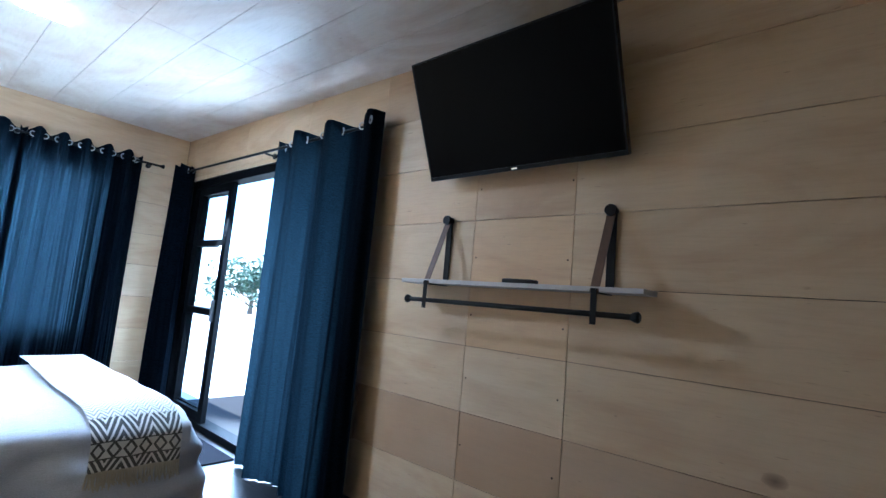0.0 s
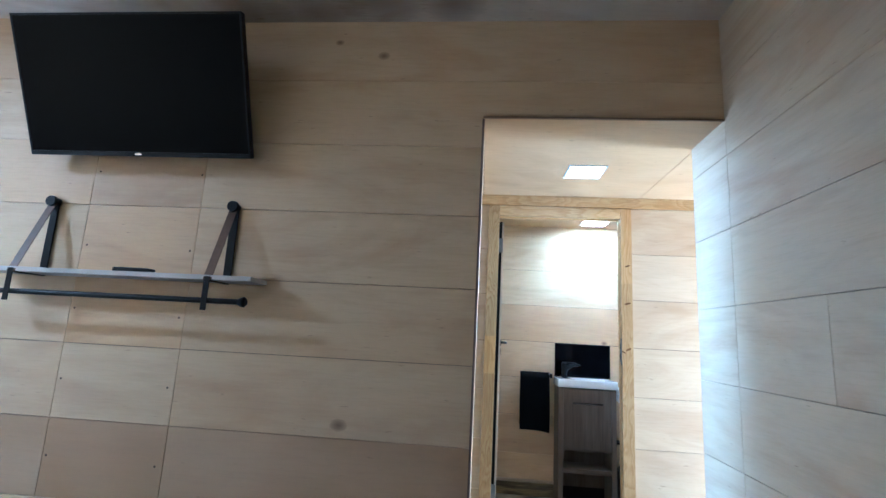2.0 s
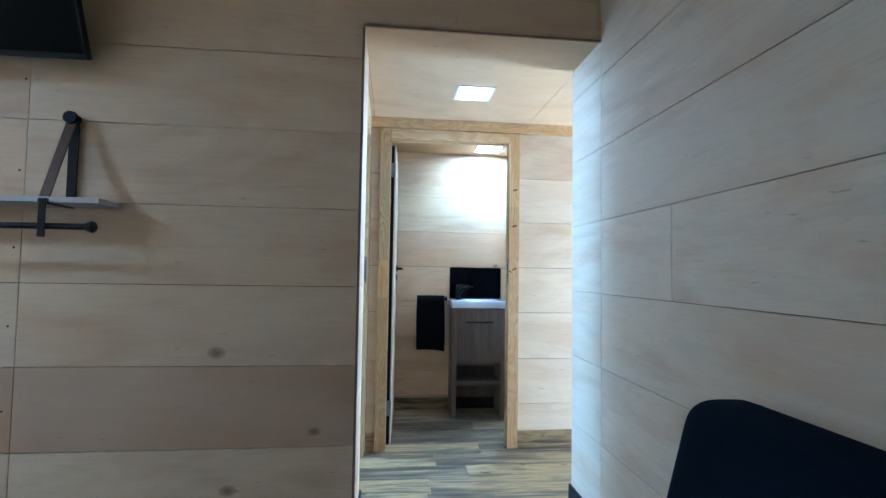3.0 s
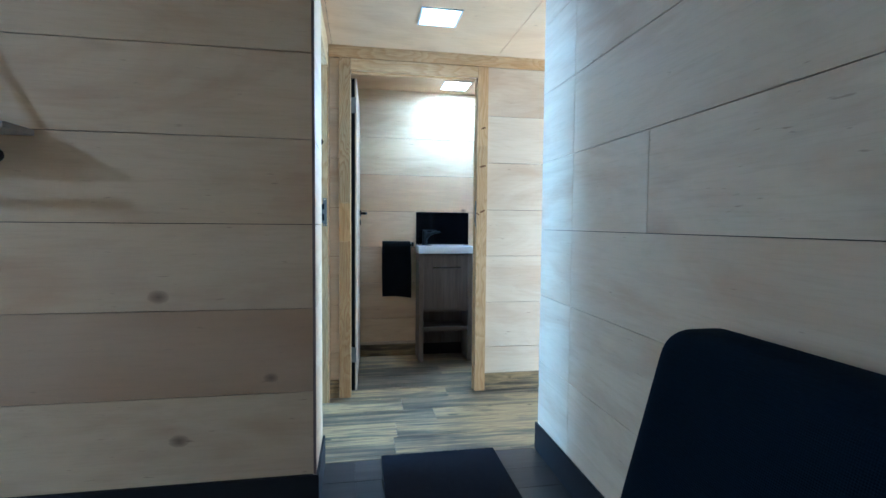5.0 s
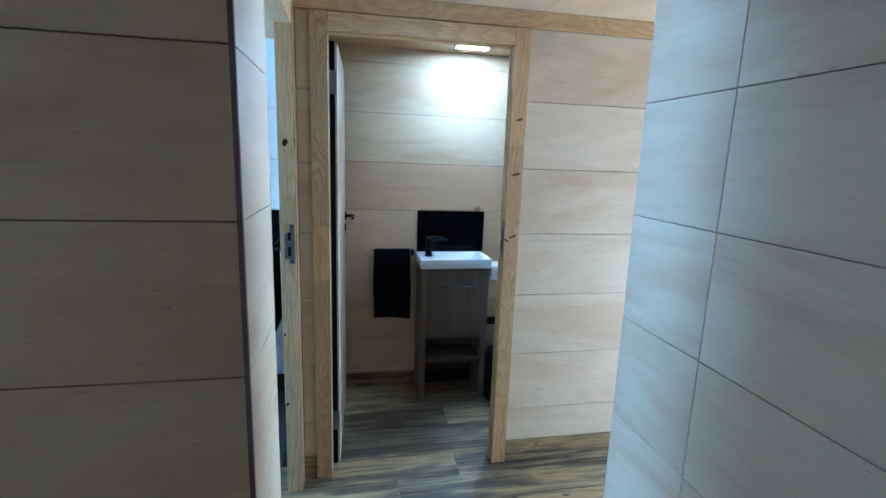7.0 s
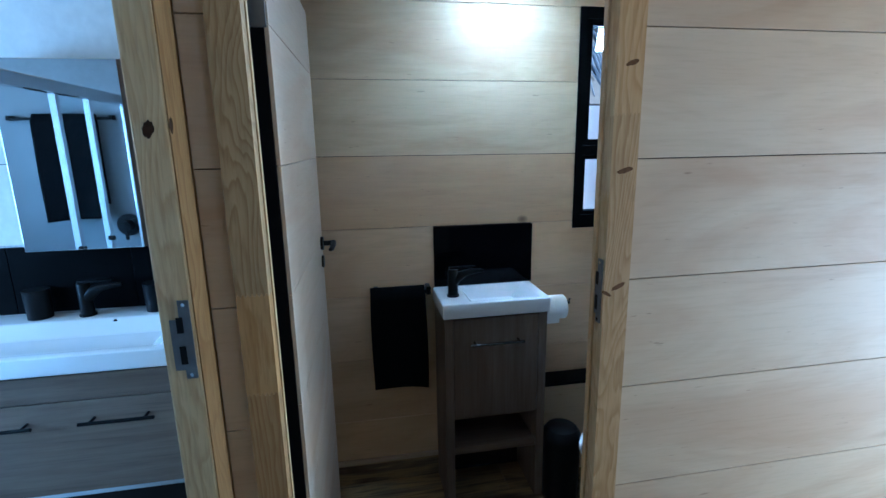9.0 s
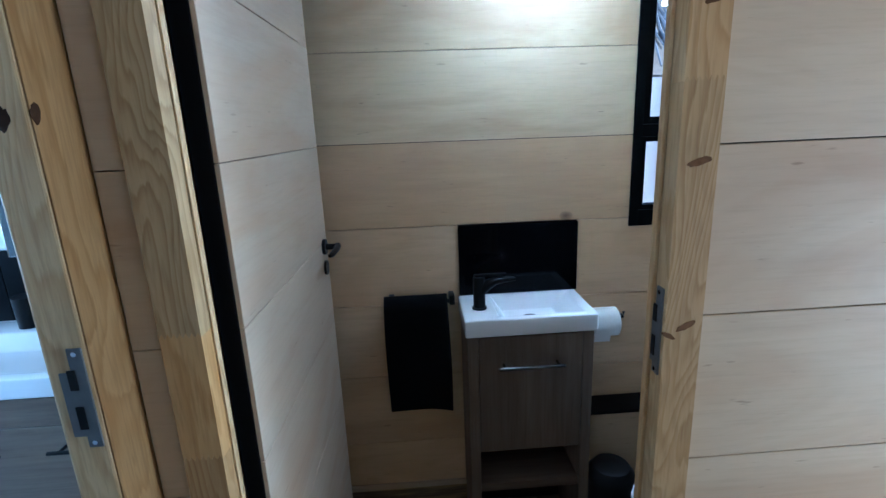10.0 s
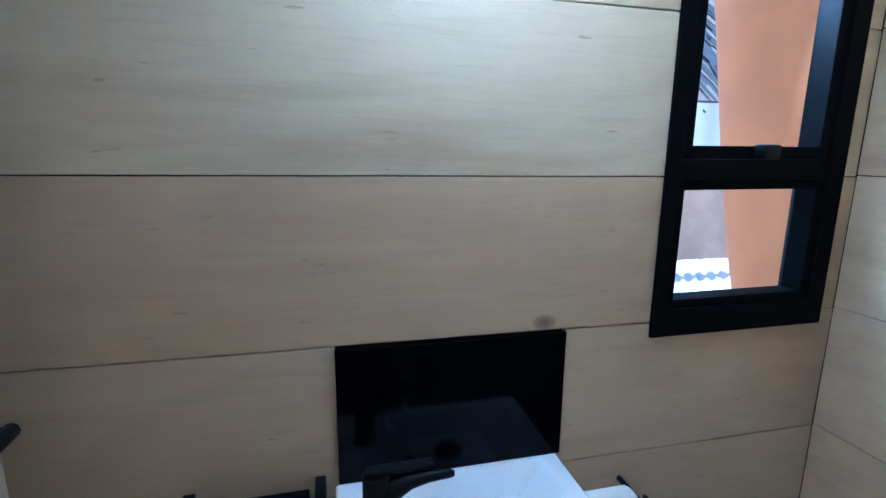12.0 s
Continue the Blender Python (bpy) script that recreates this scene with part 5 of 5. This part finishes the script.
def board_mesh(length, height, thick, lip, material):
    key = (round(length, 4), round(height, 4), thick, material.name)
    if key not in MESHES:
        a, b, c = length / 2, height / 2, lip
        vs = [(x, 0.0, z) for x, z in ((-a + c, -b + c), (a - c, -b + c), (a - c, b - c), (-a + c, b - c))]
        vs += [(x, c, z) for x, z in ((-a, -b), (a, -b), (a, b), (-a, b))]
        vs += [(x, thick, z) for x, z in ((-a, -b), (a, -b), (a, b), (-a, b))]
        fs = [(0, 1, 2, 3)]
        for o in (0, 4):
            fs += [(o + (k + 1) % 4, o + k, o + 4 + k, o + 4 + (k + 1) % 4) for k in range(4)]
        me = bpy.data.meshes.new("board")
        me.materials.append(material)
        me.from_pydata(vs, [], fs)
        me.update()
        MESHES[key] = me
    return MESHES[key]


def minus(rect, hole):
    """What is left of a rectangle (u0, u1, z0, z1) outside a hole."""
    u0, u1, z0, z1 = rect
    a, b, c, d = hole
    if a >= u1 or b <= u0 or c >= z1 or d <= z0:
        return [rect]
    rest = []
    if a > u0:
        rest.append((u0, a, z0, z1))
    if b < u1:
        rest.append((b, u1, z0, z1))
    m0, m1 = max(u0, a), min(u1, b)
    if d < z1:
        rest.append((m0, m1, d, z1))
    if c > z0:
        rest.append((m0, m1, z0, c))
    return rest


def clad(parent, rows, joints, at, holes=(), material=PLY, gap=0.0026, tan=()):
    """Boards between the heights in rows; joints(k) gives the upright joints of row k; at(u, z) is a board's pose."""
    for k, (z0, z1) in enumerate(zip(rows, rows[1:])):
        us = joints(k)
        for u0, u1 in zip(us, us[1:]):
            rects = [(u0, u1, z0, z1)]
            for h in holes:
                rects = [q for r in rects for q in minus(r, h)]
            for a, b, c, d in rects:
                if b - a < 0.02 or d - c < 0.012:
                    continue
                me = board_mesh(b - a - gap, d - c - gap, 0.0115, 0.0008, TAN_PLY if (k, -1) in tan else CARAMEL_PLY if (k, us.index(u0)) in tan else material(k) if callable(material) else material)
                ob = new("board", me)
                ob.parent = parent
                ob.matrix_world = at((a + b) / 2, (c + d) / 2)


ROWS_BED = [0.136, 0.463, 0.785, 1.105, 1.423, 1.742, 2.062, 2.381, 2.84]
ROWS_EAST = [0.0, 0.136, 0.443, 0.770, 1.088, 1.406, 1.727, 2.046, 2.365, 2.84]
ROWS_END = [0.0, 0.290, 0.592, 0.902, 1.208, 1.517, 1.821, 2.133, CLEAR]
ROWS_WC = [0.116, 0.315, 0.615, 0.913, 1.212, 1.515, 1.816, 2.113, CLEAR]
ROWS_WC_SIDE = [0.0, 0.312, 0.614, 0.912, 1.211, 1.511, 1.812, 2.111, CLEAR]


def north_joints(k):
    far = [-4.95, -4.75, -3.6] + ([-2.1] if k < 6 else [-2.6])
    return far + [-1.72 if k % 2 else -1.73, -0.930, -0.380] + ([] if k == 6 else [1.941 if k == 7 else 0.904])


clad(wall_north, ROWS_BED, north_joints, lambda u, z: pose(u, NORTH, z), ((-4.75, -2.1, 0.0, 2.34), (0.9045, 1.95, 0.0, CLEAR + 0.004)), tan=((1, -1), (4, 5), (3, 5), (5, 4)))
bm = bmesh.new()
loop = [(-0.379, 2.0631), (0.9034, 2.0631), (0.9034, 2.2112), (1.941, 2.2112), (1.941, 2.3799), (-0.379, 2.3799)]
front, rear = [[bm.verts.new((x - 0.4, y, z - 2.22)) for x, z in loop] for y in (0.0, 0.0115)]
bm.faces.new(front)
for k in range(6):
    bm.faces.new((front[k], rear[k], rear[(k + 1) % 6], front[(k + 1) % 6]))
part("board", bm, PLY, wall_north).matrix_local = pose(0.4, NORTH, 2.22)
clad(wall_north, [0.0] + ROWS_BED[:6] + [CLEAR], lambda k: [NORTH + 0.0005, REVEAL], lambda u, z: pose(0.905, u, z, 0, 0, 90))


def east_joints(k):
    return sorted({SOUTH, (-0.1, 0.35, 0.1, 0.5)[k % 4], NORTH - 0.003, REVEAL} | ({1.742} if k == 4 else set()))


clad(wall_east, ROWS_EAST, east_joints, lambda u, z: pose(EAST, u, z, 0, 0, -90), material=WHITE_PLY, gap=0.0024)
clad(wall_west, [0.0] + ROWS_BED[:-1] + [2.85], lambda k: [SOUTH, 0.9 if k % 2 else 0.5, NORTH - 0.001], lambda u, z: pose(WEST, u, z, 0, 0, 90), ((0.0, 1.55, 0.74, 2.25),))
clad(wall_south, [0.0] + ROWS_BED[:-1] + [2.85], lambda k: [-4.95, -3.4 + 0.3 * (k % 3), -1.2 + 0.4 * (k % 2), 0.5, 1.94], lambda u, z: pose(u, SOUTH, z, 0, 0, 180))
clad(wall_end, ROWS_END, lambda k: [0.886, 2.95 if k % 2 else 3.4, 4.3], lambda u, z: pose(u, END, z), ((0.947, 1.896, 0.0, 2.129),), WHITE_PLY)
clad(wall_back, ROWS_WC, lambda k: [0.96, 2.6725], lambda u, z: pose(u, BACK, z - 0.0065 * (u - 1.6), 0, 0.37, 0), ((2.188, 2.624, 1.2125, 2.1125), (1.5405, 1.9875, 0.95, 1.2115)), lambda k: STRAW_PLY if k > 4 else CARAMEL_PLY if k == 4 else HONEY_PLY)
clad(wall_back, ROWS_WC, lambda k: [-1.6, -0.3, 0.764], lambda u, z: pose(u, BACK, z), material=PLASTER)
clad(wall_wc, ROWS_WC_SIDE, lambda k: [3.526, BACK - 0.001], lambda u, z: pose(2.67, u, z, 0, 0, -90), material=HONEY_PLY)

# nail heads at the board joints by the shelf
for x, z in ((-0.905, 1.905), (-0.395, 1.900), (-0.905, 1.55), (-0.400, 1.54), (-0.908, 1.26), (-0.405, 1.24), (-0.910, 0.95), (-0.410, 0.94), (-0.912, 0.63), (-0.415, 0.62)):
    nail = part("nail_head", tubed([(x, NORTH - 0.0012, z), (x, NORTH + 0.002, z)], 0.0045, 8), JOINT, wall_north)


def lay_floor(parent, x0, x1, y0, y1, width, length, material, seed):
    rnd = random.Random(seed)
    y, k = y1, 0
    while y > y0 + 0.01:
        ya = max(y0, y - width)
        x = x0 - rnd.uniform(0.1, length - 0.1)
        while x < x1:
            a, b = max(x, x0), min(x + length, x1)
            if b - a > 0.02:
                me = board_mesh(round(b - a - 0.0012, 3), round(y - ya - 0.0012, 3), 0.008, 0.0006, material)
                ob = new("plank", me)
                ob.parent = parent
                ob.matrix_world = pose((a + b) / 2, (y + ya) / 2, 0, -90, 0, 0)
            x += length
        y -= width
        k += 1


def floor_sheet(name, x0, x1, y0, y1, label):
    return setting(name, boxed(x0, x1, y0, y1, -0.0088, -0.0082), JOINT, label, "floor")


fb = floor_sheet("floor_bedroom", -4.95, 1.942, SOUTH, 2.617, "charcoal wood-look vinyl plank floor")
fp = floor_sheet("floor_passage", 0.765, 4.3, 2.619, 3.574, "driftwood-look vinyl plank floor")
fw = floor_sheet("floor_wc", 0.96, 2.682, 3.575, 4.416, "driftwood-look vinyl plank floor")
fh = floor_sheet("floor_bath", -1.6, 0.764, 2.61, 4.416, "dark vinyl plank bathroom floor")
lay_floor(fb, -4.95, 1.942, SOUTH, NORTH + 0.01, 0.18, 1.25, FLOOR_DARK, 1)
lay_floor(fb, 0.905, 1.942, NORTH + 0.0105, 2.617, 0.178, 1.24, FLOOR_DARK, 2)
lay_floor(fp, 0.765, 4.3, 2.619, 3.574, 0.183, 1.22, FLOOR_LIGHT, 3)
lay_floor(fw, 0.96, 2.67, 3.5755, 4.404, 0.1831, 1.221, FLOOR_LIGHT, 4)
lay_floor(fh, -1.6, 0.764, 2.61, 4.404, 0.1801, 1.2501, FLOOR_DARK, 5)
